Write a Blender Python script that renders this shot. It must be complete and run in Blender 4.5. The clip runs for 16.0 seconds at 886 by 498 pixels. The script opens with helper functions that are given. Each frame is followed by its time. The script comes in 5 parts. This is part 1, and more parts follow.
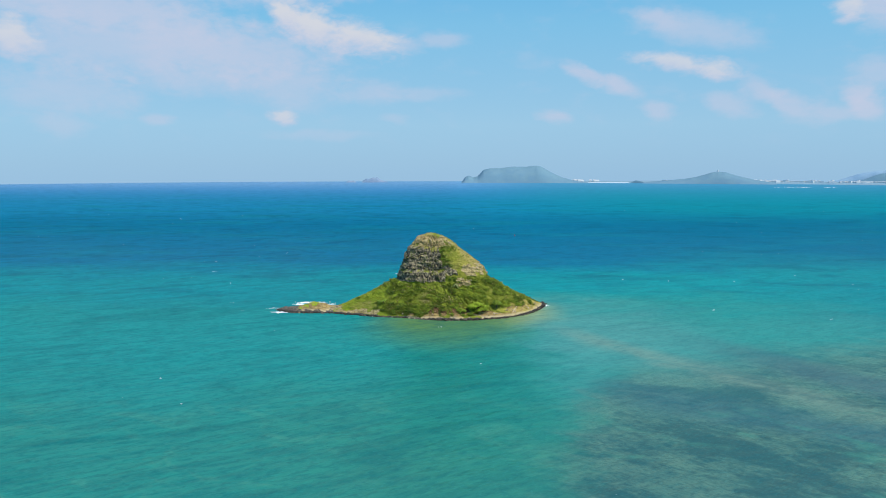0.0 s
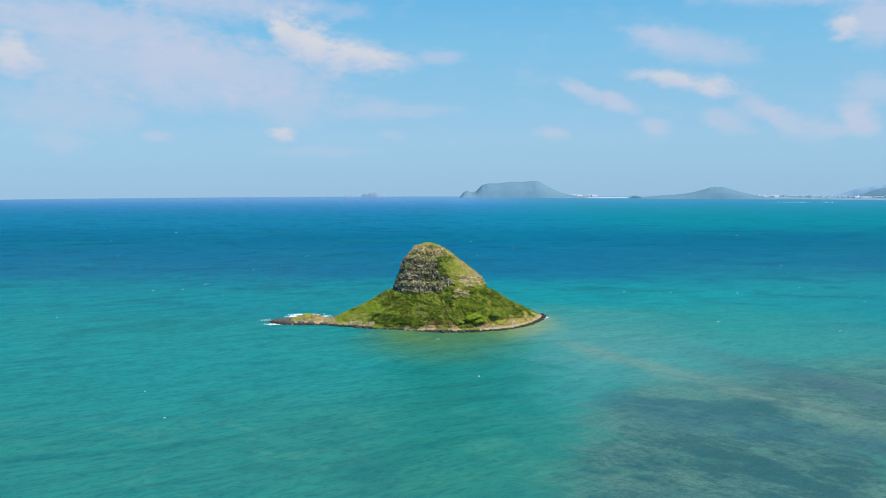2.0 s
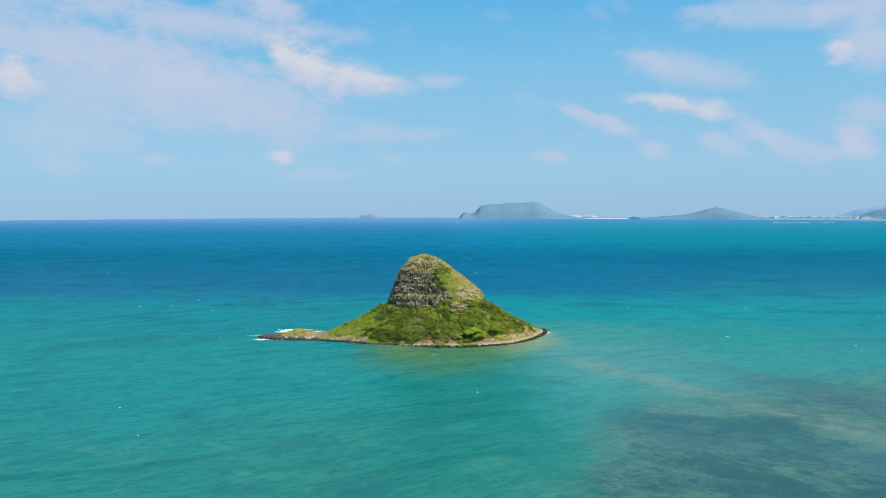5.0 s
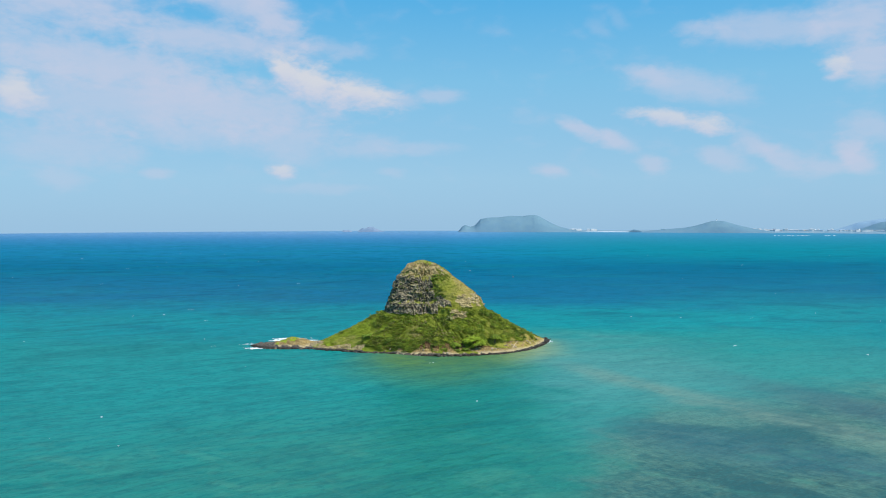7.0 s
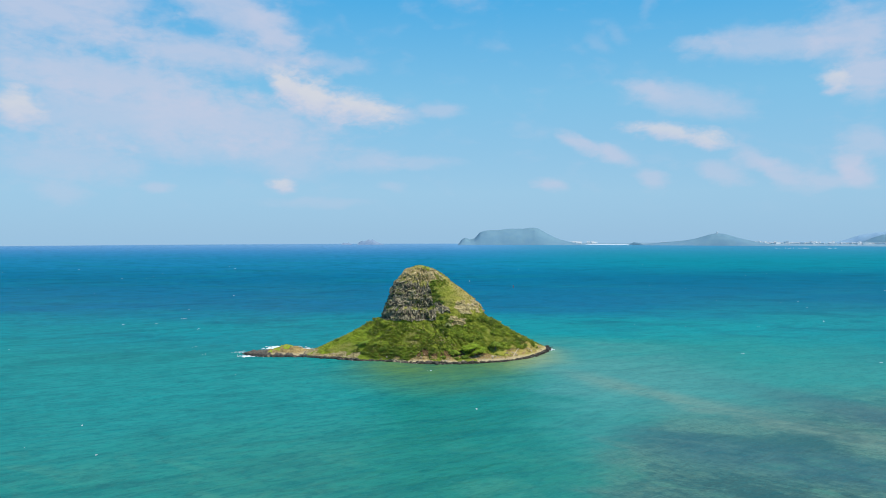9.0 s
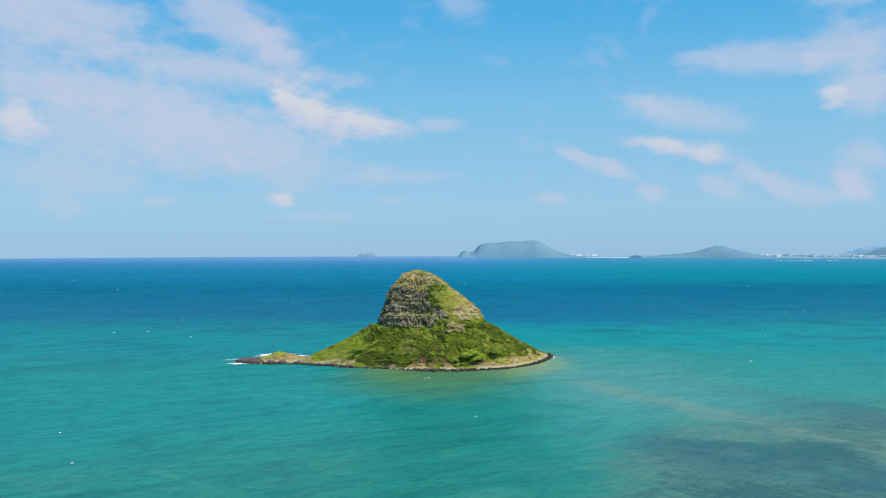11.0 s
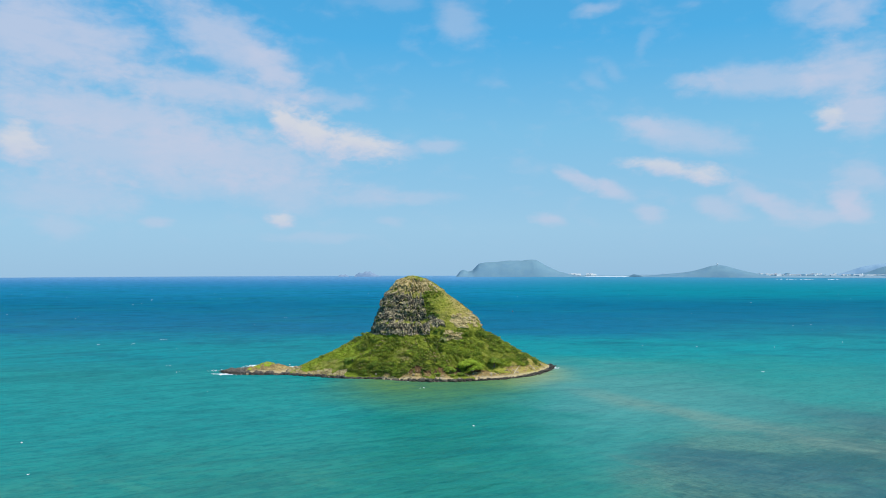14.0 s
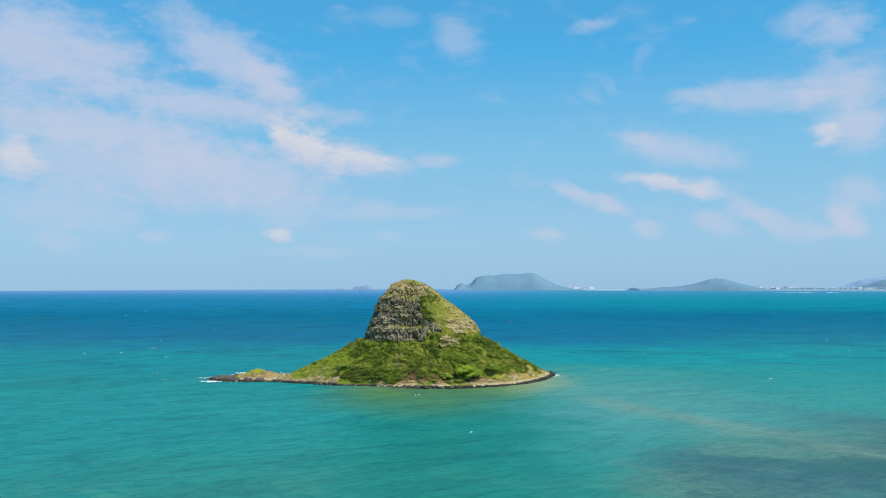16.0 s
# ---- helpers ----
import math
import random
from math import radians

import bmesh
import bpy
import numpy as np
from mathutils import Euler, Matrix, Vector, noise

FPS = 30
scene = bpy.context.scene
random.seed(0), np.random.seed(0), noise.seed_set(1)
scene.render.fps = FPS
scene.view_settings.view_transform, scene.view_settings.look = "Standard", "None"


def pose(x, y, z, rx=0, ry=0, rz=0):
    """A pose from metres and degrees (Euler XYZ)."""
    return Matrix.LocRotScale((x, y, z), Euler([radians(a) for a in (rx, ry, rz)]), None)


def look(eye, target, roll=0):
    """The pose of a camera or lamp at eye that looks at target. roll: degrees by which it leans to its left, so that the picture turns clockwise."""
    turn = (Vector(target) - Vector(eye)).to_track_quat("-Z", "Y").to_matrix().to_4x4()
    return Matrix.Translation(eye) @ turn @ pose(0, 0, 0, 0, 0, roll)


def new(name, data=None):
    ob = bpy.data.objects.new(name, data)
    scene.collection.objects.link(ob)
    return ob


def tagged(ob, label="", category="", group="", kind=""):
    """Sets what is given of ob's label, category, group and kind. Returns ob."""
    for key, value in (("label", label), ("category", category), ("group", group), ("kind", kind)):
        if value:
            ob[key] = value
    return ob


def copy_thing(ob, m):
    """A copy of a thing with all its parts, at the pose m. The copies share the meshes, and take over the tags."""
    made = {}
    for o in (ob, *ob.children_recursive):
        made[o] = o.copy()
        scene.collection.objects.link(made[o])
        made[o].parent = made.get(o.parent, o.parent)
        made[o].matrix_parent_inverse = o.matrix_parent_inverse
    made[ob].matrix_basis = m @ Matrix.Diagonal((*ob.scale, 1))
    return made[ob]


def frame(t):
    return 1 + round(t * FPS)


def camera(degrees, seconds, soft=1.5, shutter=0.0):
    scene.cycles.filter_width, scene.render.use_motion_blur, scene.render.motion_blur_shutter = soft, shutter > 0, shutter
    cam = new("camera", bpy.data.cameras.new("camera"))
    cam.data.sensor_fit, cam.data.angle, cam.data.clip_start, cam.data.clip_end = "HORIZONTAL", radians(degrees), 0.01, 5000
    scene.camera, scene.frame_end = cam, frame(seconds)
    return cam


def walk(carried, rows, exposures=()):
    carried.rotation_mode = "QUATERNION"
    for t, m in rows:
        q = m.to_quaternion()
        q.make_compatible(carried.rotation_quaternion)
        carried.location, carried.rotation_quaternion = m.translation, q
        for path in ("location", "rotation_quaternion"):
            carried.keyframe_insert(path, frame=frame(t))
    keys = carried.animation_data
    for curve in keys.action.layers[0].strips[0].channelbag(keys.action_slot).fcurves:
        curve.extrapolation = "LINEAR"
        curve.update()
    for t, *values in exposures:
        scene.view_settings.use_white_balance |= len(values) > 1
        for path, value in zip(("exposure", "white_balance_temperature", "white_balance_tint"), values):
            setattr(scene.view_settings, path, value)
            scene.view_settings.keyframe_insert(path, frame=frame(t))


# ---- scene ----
cam = camera(61.0, 16.0, soft=1.0)
PATH = [
    (0, (-8.866, -605.731, 119.267), 83.4640, 0.2133, -0.037),
    (2, (-7.927, -590.434, 112.736), 84.6910, 0.0914, -0.059),
    (4, (-6.965, -575.008, 105.955), 85.8485, 0.0296, -0.069),
    (6, (-5.986, -559.477, 98.982), 86.9541, 0.0064, -0.068),
    (8, (-5.000, -543.868, 91.872), 88.0250, -0.0001, -0.061),
    (10, (-4.015, -528.207, 84.680), 89.0789, -0.0114, -0.050),
    (12, (-3.041, -512.520, 77.463), 90.1332, -0.0493, -0.038),
    (14, (-2.085, -496.832, 70.277), 91.2054, -0.1354, -0.028),
    (16, (-1.156, -481.171, 63.176), 92.3129, -0.2914, -0.022),
]
walk(cam, [(t, pose(*eye, tilt, 0, turn) @ pose(0, 0, 0, 0, 0, roll)) for t, eye, tilt, turn, roll in PATH])

# ---------------------------------------------------------------- node helper


class Graph:
    """Short hand for building a node tree."""

    def __init__(self, tree):
        self.tree = tree
        tree.nodes.clear()

    def node(self, kind):
        return self.tree.nodes.new(kind)

    def put(self, socket, value):
        if hasattr(value, "is_output"):
            self.tree.links.new(value, socket)
        elif value is not None:
            socket.default_value = value

    def math(self, op, a, b=None, c=None, clamp=False):
        n = self.node("ShaderNodeMath")
        n.operation, n.use_clamp = op, clamp
        for i, v in enumerate((a, b, c)):
            if v is not None:
                self.put(n.inputs[i], v)
        return n.outputs[0]

    def vec(self, op, a, b=None):
        n = self.node("ShaderNodeVectorMath")
        n.operation = op
        self.put(n.inputs[0], a)
        if b is not None:
            self.put(n.inputs[1], b)
        return n.outputs[0]

    def join(self, x, y, z):
        n = self.node("ShaderNodeCombineXYZ")
        for i, v in enumerate((x, y, z)):
            self.put(n.inputs[i], v)
        return n.outputs[0]

    def split(self, v):
        n = self.node("ShaderNodeSeparateXYZ")
        self.put(n.inputs[0], v)
        return n.outputs

    def noise(self, vector, scale, detail=4.0, rough=0.55, distort=0.0):
        n = self.node("ShaderNodeTexNoise")
        self.put(n.inputs["Vector"], vector)
        n.inputs["Scale"].default_value = scale
        n.inputs["Detail"].default_value = detail
        n.inputs["Roughness"].default_value = rough
        n.inputs["Distortion"].default_value = distort
        return n.outputs["Fac"]

    def cells(self, vector, scale, feature="F1", out="Distance"):
        n = self.node("ShaderNodeTexVoronoi")
        n.feature = feature
        self.put(n.inputs["Vector"], vector)
        n.inputs["Scale"].default_value = scale
        return n.outputs[out]

    def step(self, value, low, high):
        n = self.node("ShaderNodeMapRange")
        n.interpolation_type = "SMOOTHSTEP"
        self.put(n.inputs[0], value)
        self.put(n.inputs[1], low)
        self.put(n.inputs[2], high)
        return n.outputs[0]

    def mix(self, fac, a, b):
        n = self.node("ShaderNodeMix")
        n.data_type = "RGBA"
        self.put(n.inputs[0], fac)
        for socket, v in ((n.inputs[6], a), (n.inputs[7], b)):
            self.put(socket, (*v, 1.0) if isinstance(v, tuple) and len(v) == 3 else v)
        return n.outputs[2]

    def ramp(self, fac, stops):
        n = self.node("ShaderNodeValToRGB")
        self.put(n.inputs[0], fac)
        e = n.color_ramp.elements
        while len(e) < len(stops):
            e.new(0.5)
        for item, (at, colour) in zip(e, stops):
            item.position, item.color = at, (*colour, 1.0)
        return n.outputs[0]

    def bump(self, height, strength, distance, normal=None):
        n = self.node("ShaderNodeBump")
        strong = n.inputs["Strength"]
        self.put(strong, strength)
        n.inputs["Distance"].default_value = distance
        self.put(n.inputs["Height"], height)
        if normal is not None:
            self.put(n.inputs["Normal"], normal)
        return n.outputs[0]

    def place(self):
        return self.node("ShaderNodeNewGeometry").outputs["Position"]

    def island(self):
        return self.node("ShaderNodeNewGeometry").outputs["Random Per Island"]

    def any(self):
        return self.node("ShaderNodeObjectInfo").outputs["Random"]


def material(name, build, rough=0.8, spec=0.3, metal=0.0):
    """build(graph, shader) sets what it wants on the Principled shader."""
    mat = bpy.data.materials.new(name)
    mat.use_nodes = True
    g = Graph(mat.node_tree)
    out, p = g.node("ShaderNodeOutputMaterial"), g.node("ShaderNodeBsdfPrincipled")
    g.tree.links.new(p.outputs[0], out.inputs[0])
    p.inputs["Roughness"].default_value = rough
    p.inputs["Specular IOR Level"].default_value = spec
    p.inputs["Metallic"].default_value = metal
    build(g, p)
    return mat


# ---------------------------------------------------------------- sun and sky
SUN_AZ, SUN_EL = 132.0, 55.0   # degrees clockwise from the way ahead; above the horizon
sun_to = Vector((math.sin(radians(SUN_AZ)) * math.cos(radians(SUN_EL)),
                 math.cos(radians(SUN_AZ)) * math.cos(radians(SUN_EL)), math.sin(radians(SUN_EL))))
sun = new("sun", bpy.data.lights.new("sun", "SUN"))
sun.data.energy, sun.data.angle, sun.data.color = 4.4, radians(0.53), (1.0, 0.94, 0.82)
sun.matrix_world = look(sun_to * 900, (0, 0, 0))

# azimuth, elevation, half width, half height in degrees, lean, density
CLOUDS_LEFT = [
    (-27.9, 15.1, 6.4, 2.9, 0.05, 0.79),
    (-15.9, 16.1, 4.8, 2.1, 0.42, 0.72),
    (-12.7, 14.3, 2.0, 1.1, 0.60, 0.60),
    (-17.1, 12.5, 7.9, 1.2, 0.06, 0.74),
    (-23.9, 10.4, 8.3, 1.5, 0.10, 0.72),
    (-29.4, 8.1, 1.6, 1.5, 0.05, 0.82),
    (-22.5, 8.1, 11.0, 2.1, 0.02, 0.62),
    (-14.4, 7.8, 6.5, 1.9, 0.05, 0.50),
    (-26.4, 4.9, 4.5, 1.5, 0.05, 0.48),
    (-18.4, 5.9, 5.8, 1.1, 0.00, 0.40),
]
CLOUDS_MIDDLE = [
    (-11.7, 10.5, 1.6, 1.4, 0.25, 0.94),
    (-9.6, 9.8, 2.8, 1.6, 0.30, 0.96),
    (-6.3, 9.1, 3.1, 1.3, 0.20, 0.94),
    (-3.1, 8.6, 1.5, 0.6, 0.10, 0.50),
    (-0.1, 9.0, 1.6, 0.6, 0.05, 0.50),
    (-7.8, 12.3, 2.5, 0.6, 0.10, 0.34),
    (-11.6, 5.6, 3.7, 1.5, 0.05, 0.45),
    (-5.7, 5.2, 2.6, 0.8, 0.00, 0.42),
    (-1.7, 5.1, 3.0, 0.5, 0.00, 0.34),
    (-12.1, 3.4, 1.3, 0.6, 0.05, 0.80),
    (-20.7, 3.0, 1.0, 0.4, 0.00, 0.45),
    (-26.8, 2.6, 1.7, 0.6, 0.10, 0.36),
    (-4.0, 3.4, 1.2, 0.4, 0.10, 0.30),
    (-9.5, 2.1, 3.8, 0.4, 0.00, 0.26),
]
CLOUDS_RIGHT = [
    (17.9, 9.3, 4.1, 1.1, 0.18, 0.56),
    (15.3, 10.1, 1.6, 0.6, 0.20, 0.45),
    (16.3, 7.1, 3.0, 0.7, 0.16, 0.82),
    (19.4, 6.5, 1.5, 0.8, 0.15, 0.84),
    (10.4, 6.4, 1.6, 0.6, 0.40, 0.72),
    (12.7, 5.5, 1.5, 0.7, 0.30, 0.72),
    (15.5, 3.8, 1.1, 0.5, 0.25, 0.55),
    (8.0, 3.4, 1.2, 0.5, 0.10, 0.62),
    (22.9, 12.8, 4.4, 1.1, 0.02, 0.58),
    (18.8, 13.0, 1.7, 0.6, 0.10, 0.36),
    (20.2, 4.1, 1.7, 0.8, 0.25, 0.52),
    (22.4, 5.0, 1.5, 0.8, 0.30, 0.55),
    (24.2, 3.9, 1.6, 0.9, 0.45, 0.58),
]
CLOUDS_EAST = [
    (28.7, 13.0, 2.8, 1.8, -0.05, 0.74),
    (27.3, 9.9, 1.0, 0.9, 0.10, 0.82),
    (29.4, 10.1, 1.8, 1.6, 0.00, 0.76),
    (29.3, 5.8, 1.5, 0.9, 0.25, 0.50),
    (28.5, 4.5, 0.9, 0.8, 0.10, 0.74),
    (28.8, 3.5, 1.1, 0.7, 0.10, 0.72),
    (26.7, 3.4, 1.2, 0.6, 0.10, 0.50),
    (11.6, 13.6, 1.0, 0.6, 0.50, 0.20),
    (1.3, 17.9, 1.8, 1.4, 0.30, 0.40),
    (11.7, 18.6, 1.5, 0.5, -0.10, 0.42),
    (15.4, 16.1, 0.7, 0.9, -0.60, 0.18),
    (12.9, 14.2, 0.9, 0.6, 0.50, 0.20),
    (28.5, 16.6, 1.8, 1.1, -0.25, 0.60),
    (26.3, 17.5, 2.1, 0.9, -0.10, 0.45),
    (-3.5, 19.4, 2.1, 0.7, 0.00, 0.20),
]


def build_sky(g):
    out, back = g.node("ShaderNodeOutputWorld"), g.node("ShaderNodeBackground")
    g.tree.links.new(back.outputs[0], out.inputs[0])
    way = g.node("ShaderNodeTexCoord").outputs["Generated"]
    x, y, z = g.split(way)
    sky = g.node("ShaderNodeTexSky")
    sky.sky_type, sky.sun_disc = "NISHITA", False
    sky.sun_elevation, sky.sun_rotation = radians(SUN_EL), radians(SUN_AZ)
    sky.altitude, sky.air_density, sky.dust_density, sky.ozone_density = 50.0, 1.0, 0.6, 1.6
    g.put(sky.inputs[0], g.join(x, y, g.math("MAXIMUM", g.math("ADD", z, 0.03), 0.03)))
    deg = 180.0 / math.pi
    az = g.math("MULTIPLY", g.math("ARCTAN2", x, y), deg)
    el = g.math("MULTIPLY", g.math("ARCSINE", z), deg)
    # pale sea haze low down, clear blue above
    clear = g.ramp(g.math("DIVIDE", g.math("ADD", el, 1.2), 40.0),
                   [(0.0, (2.75, 5.1, 7.7)), (0.10, (3.15, 5.8, 8.1)), (0.28, (2.1, 5.55, 8.35)), (0.45, (0.68, 4.45, 8.35)), (1.0, (0.5, 2.2, 5.2))])
    base = g.mix(0.85, sky.outputs[0], clear)
    flat = g.join(az, g.math("MULTIPLY", el, 1.9), 0.0)
    wisp = g.math("SUBTRACT", g.noise(flat, 0.22, 4.0, 0.5, 0.4), 0.5)
    puff = g.math("SUBTRACT", g.noise(flat, 0.55, 3.0, 0.5, 0.3), 0.5)
    fray = g.math("SUBTRACT", g.noise(flat, 1.7, 4.0, 0.55, 0.5), 0.5)
    warp = g.node("ShaderNodeTexNoise")
    g.put(warp.inputs["Vector"], flat)
    warp.inputs["Scale"].default_value, warp.inputs["Detail"].default_value = 0.42, 3.0
    shift = g.split(warp.outputs["Color"])
    caz = g.math("ADD", az, g.math("MULTIPLY", g.math("SUBTRACT", shift[0], 0.5), 2.0))
    cel = g.math("ADD", el, g.math("MULTIPLY", g.math("SUBTRACT", shift[1], 0.5), 0.9))
    veil_rag = g.math("ADD", g.math("ADD", g.math("MULTIPLY", wisp, 0.8), g.math("MULTIPLY", puff, 0.9)), g.math("MULTIPLY", fray, 0.38))
    heap_rag = g.math("ADD", g.math("ADD", g.math("MULTIPLY", wisp, 0.4), g.math("MULTIPLY", puff, 0.9)), g.math("MULTIPLY", fray, 0.55))
    band = g.math("ADD", 0.92, g.math("MULTIPLY", g.math("SUBTRACT", g.noise(g.join(g.math("MULTIPLY", az, 0.35), g.math("ADD", el, g.math("MULTIPLY", az, 0.06)), 3.0), 0.8, 5.0, 0.6, 0.4), 0.40), 1.0), None, True)
    total, bright = None, None
    for a, e, w, h, lean, dense in CLOUDS_LEFT + CLOUDS_MIDDLE + CLOUDS_RIGHT + CLOUDS_EAST:
        heap = dense >= 0.8
        out_az = g.math("SUBTRACT", caz, a)
        dx = g.math("MULTIPLY", out_az, 1.0 / w)
        dy = g.math("MULTIPLY", g.math("ADD", g.math("SUBTRACT", cel, e), g.math("MULTIPLY", out_az, lean)), 1.0 / h)
        d = g.math("SQRT", g.math("ADD", g.math("MULTIPLY", dx, dx), g.math("MULTIPLY", dy, dy)))
        fill = g.math("ADD", g.math("SUBTRACT", 1.25 if heap else 1.38, d), heap_rag if heap else veil_rag)
        body = g.math("MULTIPLY", g.step(fill, -0.05 if heap else -0.15, 1.0 if heap else 1.1), dense if heap else g.math("MULTIPLY", band, dense))
        # neighbouring banks merge softly
        total = body if total is None else g.math("SUBTRACT", g.math("ADD", total, body), g.math("MULTIPLY", total, body))
        if heap:
            top = g.math("MULTIPLY", body, g.step(g.math("ADD", dy, heap_rag), -1.0, 0.4))
            bright = top if bright is None else g.math("MAXIMUM", bright, top)
    total = g.math("MINIMUM", total, 0.96)
    # thin cloud over the rest of the sky
    away = g.math("SUBTRACT", 1.0, g.step(y, 0.55, 0.8))
    rest = g.math("MULTIPLY", g.step(g.noise(g.vec("MULTIPLY", way, (3.0, 3.0, 7.0)), 1.0, 7.0, 0.6), 0.52, 0.75), g.math("MULTIPLY", away, 0.6))
    veil = g.math("MULTIPLY", g.step(g.math("ADD", wisp, g.math("MULTIPLY", puff, 0.4)), 0.0, 0.35), g.math("MULTIPLY", g.step(el, 0.3, 4.0), 0.22))
    total = g.math("MAXIMUM", g.math("MAXIMUM", total, rest), veil)
    colour = g.mix(bright, (5.5, 6.05, 7.65), (6.65, 6.85, 7.45))
    g.put(back.inputs[0], g.mix(total, base, colour))
    back.inputs[1].default_value = 0.1


world = bpy.data.worlds.new("world")
scene.world = world
world.use_nodes = True
build_sky(Graph(world.node_tree))
scene.view_settings.exposure = 0.0

# ---------------------------------------------------------------- materials


def water(g, p):
    at = g.place()
    x, y, z = g.split(at)
    wide = g.noise(at, 0.004, 4.0, 0.5)
    mid = g.noise(g.vec("MULTIPLY", at, (0.6, 1.0, 1.0)), 0.02, 5.0, 0.6, 0.4)
    # depth bands across the bay, bent by slow noise
    bend = g.math("ADD", y, g.math("MULTIPLY", g.math("SUBTRACT", wide, 0.5), 260.0))
    bend = g.math("ADD", bend, g.math("MULTIPLY", g.math("SUBTRACT", mid, 0.5), 130.0))
    right = g.step(x, -200.0, 700.0)
    near = g.mix(g.step(bend, -330.0, -120.0), g.mix(g.step(x, -120.0, 0.0), (0.018, 0.215, 0.172), (0.030, 0.208, 0.150)), g.mix(g.step(x, -190.0, 20.0), (0.008, 0.244, 0.236), (0.014, 0.256, 0.226)))
    shelf = g.mix(g.step(bend, -20.0, 120.0), near, g.mix(right, (0.001, 0.232, 0.262), (0.002, 0.300, 0.298)))
    drop = g.mix(g.step(bend, 165.0, 330.0), shelf, g.mix(right, (0.000, 0.136, 0.262), (0.000, 0.130, 0.230)))
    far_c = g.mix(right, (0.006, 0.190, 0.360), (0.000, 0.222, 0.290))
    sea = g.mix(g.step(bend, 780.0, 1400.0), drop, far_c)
    # haze towards the horizon, painted in as paler, bluer water
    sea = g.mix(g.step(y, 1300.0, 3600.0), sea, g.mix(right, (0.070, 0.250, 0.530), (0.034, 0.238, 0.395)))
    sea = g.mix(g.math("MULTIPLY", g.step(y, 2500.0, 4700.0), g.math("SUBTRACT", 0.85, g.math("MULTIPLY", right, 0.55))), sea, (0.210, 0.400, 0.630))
    east = g.math("MULTIPLY", g.step(x, 170.0, 430.0), g.math("MULTIPLY", g.step(bend, -130.0, -20.0), g.math("SUBTRACT", 0.6, g.math("MULTIPLY", g.step(bend, 250.0, 500.0), 0.6))))
    sea = g.mix(east, sea, (0.004, 0.190, 0.232))
    lane = g.math("MULTIPLY", g.step(g.noise(g.vec("MULTIPLY", at, (0.0036, 0.009, 0.0)), 1.0, 5.0, 0.6, 0.4), 0.48, 0.66), g.math("MULTIPLY", g.step(y, 100.0, 500.0), g.math("SUBTRACT", 1.0, g.math("MULTIPLY", g.step(y, 1400.0, 2600.0), 0.8))))
    sea = g.mix(g.math("MULTIPLY", lane, 0.5), sea, (0.003, 0.190, 0.250))
    gust = g.math("MULTIPLY", g.step(g.noise(g.vec("MULTIPLY", at, (0.009, 0.018, 0.0)), 1.0, 5.0, 0.6, 0.5), 0.5, 0.66), g.math("MULTIPLY", g.step(y, -150.0, 200.0), g.math("SUBTRACT", 1.0, g.math("MULTIPLY", g.step(y, 1000.0, 2200.0), 0.85))))
    sea = g.mix(g.math("MULTIPLY", gust, 0.45), sea, (0.001, 0.085, 0.145))
    # reef flat: coral heads, sand lanes and weed
    crest_u = g.math("ADD", g.math("MULTIPLY", x, 0.88), g.math("MULTIPLY", y, 0.47))
    crest_v = g.math("SUBTRACT", g.math("MULTIPLY", y, 0.88), g.math("MULTIPLY", x, 0.47))
    swell = g.join(g.math("MULTIPLY", crest_u, 0.42), crest_v, 0.0)
    streak = g.join(g.math("SUBTRACT", g.math("MULTIPLY", x, 0.46), g.math("MULTIPLY", y, 0.30)), g.math("ADD", g.math("MULTIPLY", x, 0.55), g.math("MULTIPLY", y, 0.84)), 0.0)
    patch = g.noise(streak, 0.035, 6.0, 0.62, 0.5)
    fine = g.noise(streak, 0.20, 6.0, 0.7, 0.5)
    edge = g.math("ADD", g.math("MULTIPLY", g.math("SUBTRACT", mid, 0.5), 60.0), g.math("MULTIPLY", g.math("SUBTRACT", patch, 0.5), 50.0))
    side = g.math("ADD", g.math("SUBTRACT", x, g.math("MULTIPLY", g.math("ADD", y, 348.0), 0.34)), edge)
    top = g.math("ADD", g.math("SUBTRACT", g.math("MULTIPLY", x, 0.30), g.math("ADD", y, 190.0)), edge)
    reef = g.math("MULTIPLY", g.step(side, 12.0, 50.0), g.step(top, -25.0, 60.0))
    coral = g.mix(g.step(g.math("ADD", patch, g.math("MULTIPLY", fine, 0.55)), 0.68, 0.90), (0.037, 0.097, 0.094), (0.104, 0.206, 0.154))
    heads = g.noise(streak, 0.75, 4.0, 0.65, 0.4)
    coral = g.mix(g.math("MULTIPLY", g.step(heads, 0.46, 0.64), 0.55), coral, (0.036, 0.084, 0.080))
    sea = g.mix(g.math("MULTIPLY", reef, 0.9), sea, coral)
    # sand flats between the point and the reef
    flat_x = g.math("ADD", x, g.math("MULTIPLY", edge, 0.8))
    flats = g.math("MULTIPLY", g.step(flat_x, 10.0, 85.0), g.math("MULTIPLY", g.step(bend, -300.0, -60.0), g.math("SUBTRACT", 1.0, g.step(bend, -60.0, 60.0))))
    sea = g.mix(g.math("MULTIPLY", flats, g.math("SUBTRACT", 0.64, g.math("MULTIPLY", g.step(x, 110.0, 210.0), 0.45))), sea, (0.105, 0.295, 0.270))
    # pale silt drifting off the point and along the reef
    bx = g.math("SUBTRACT", x, 85.0)
    across = g.math("ADD", g.math("ADD", g.math("ADD", y, 100.0), g.math("MULTIPLY", bx, 1.45)), g.math("MULTIPLY", edge, 0.6))
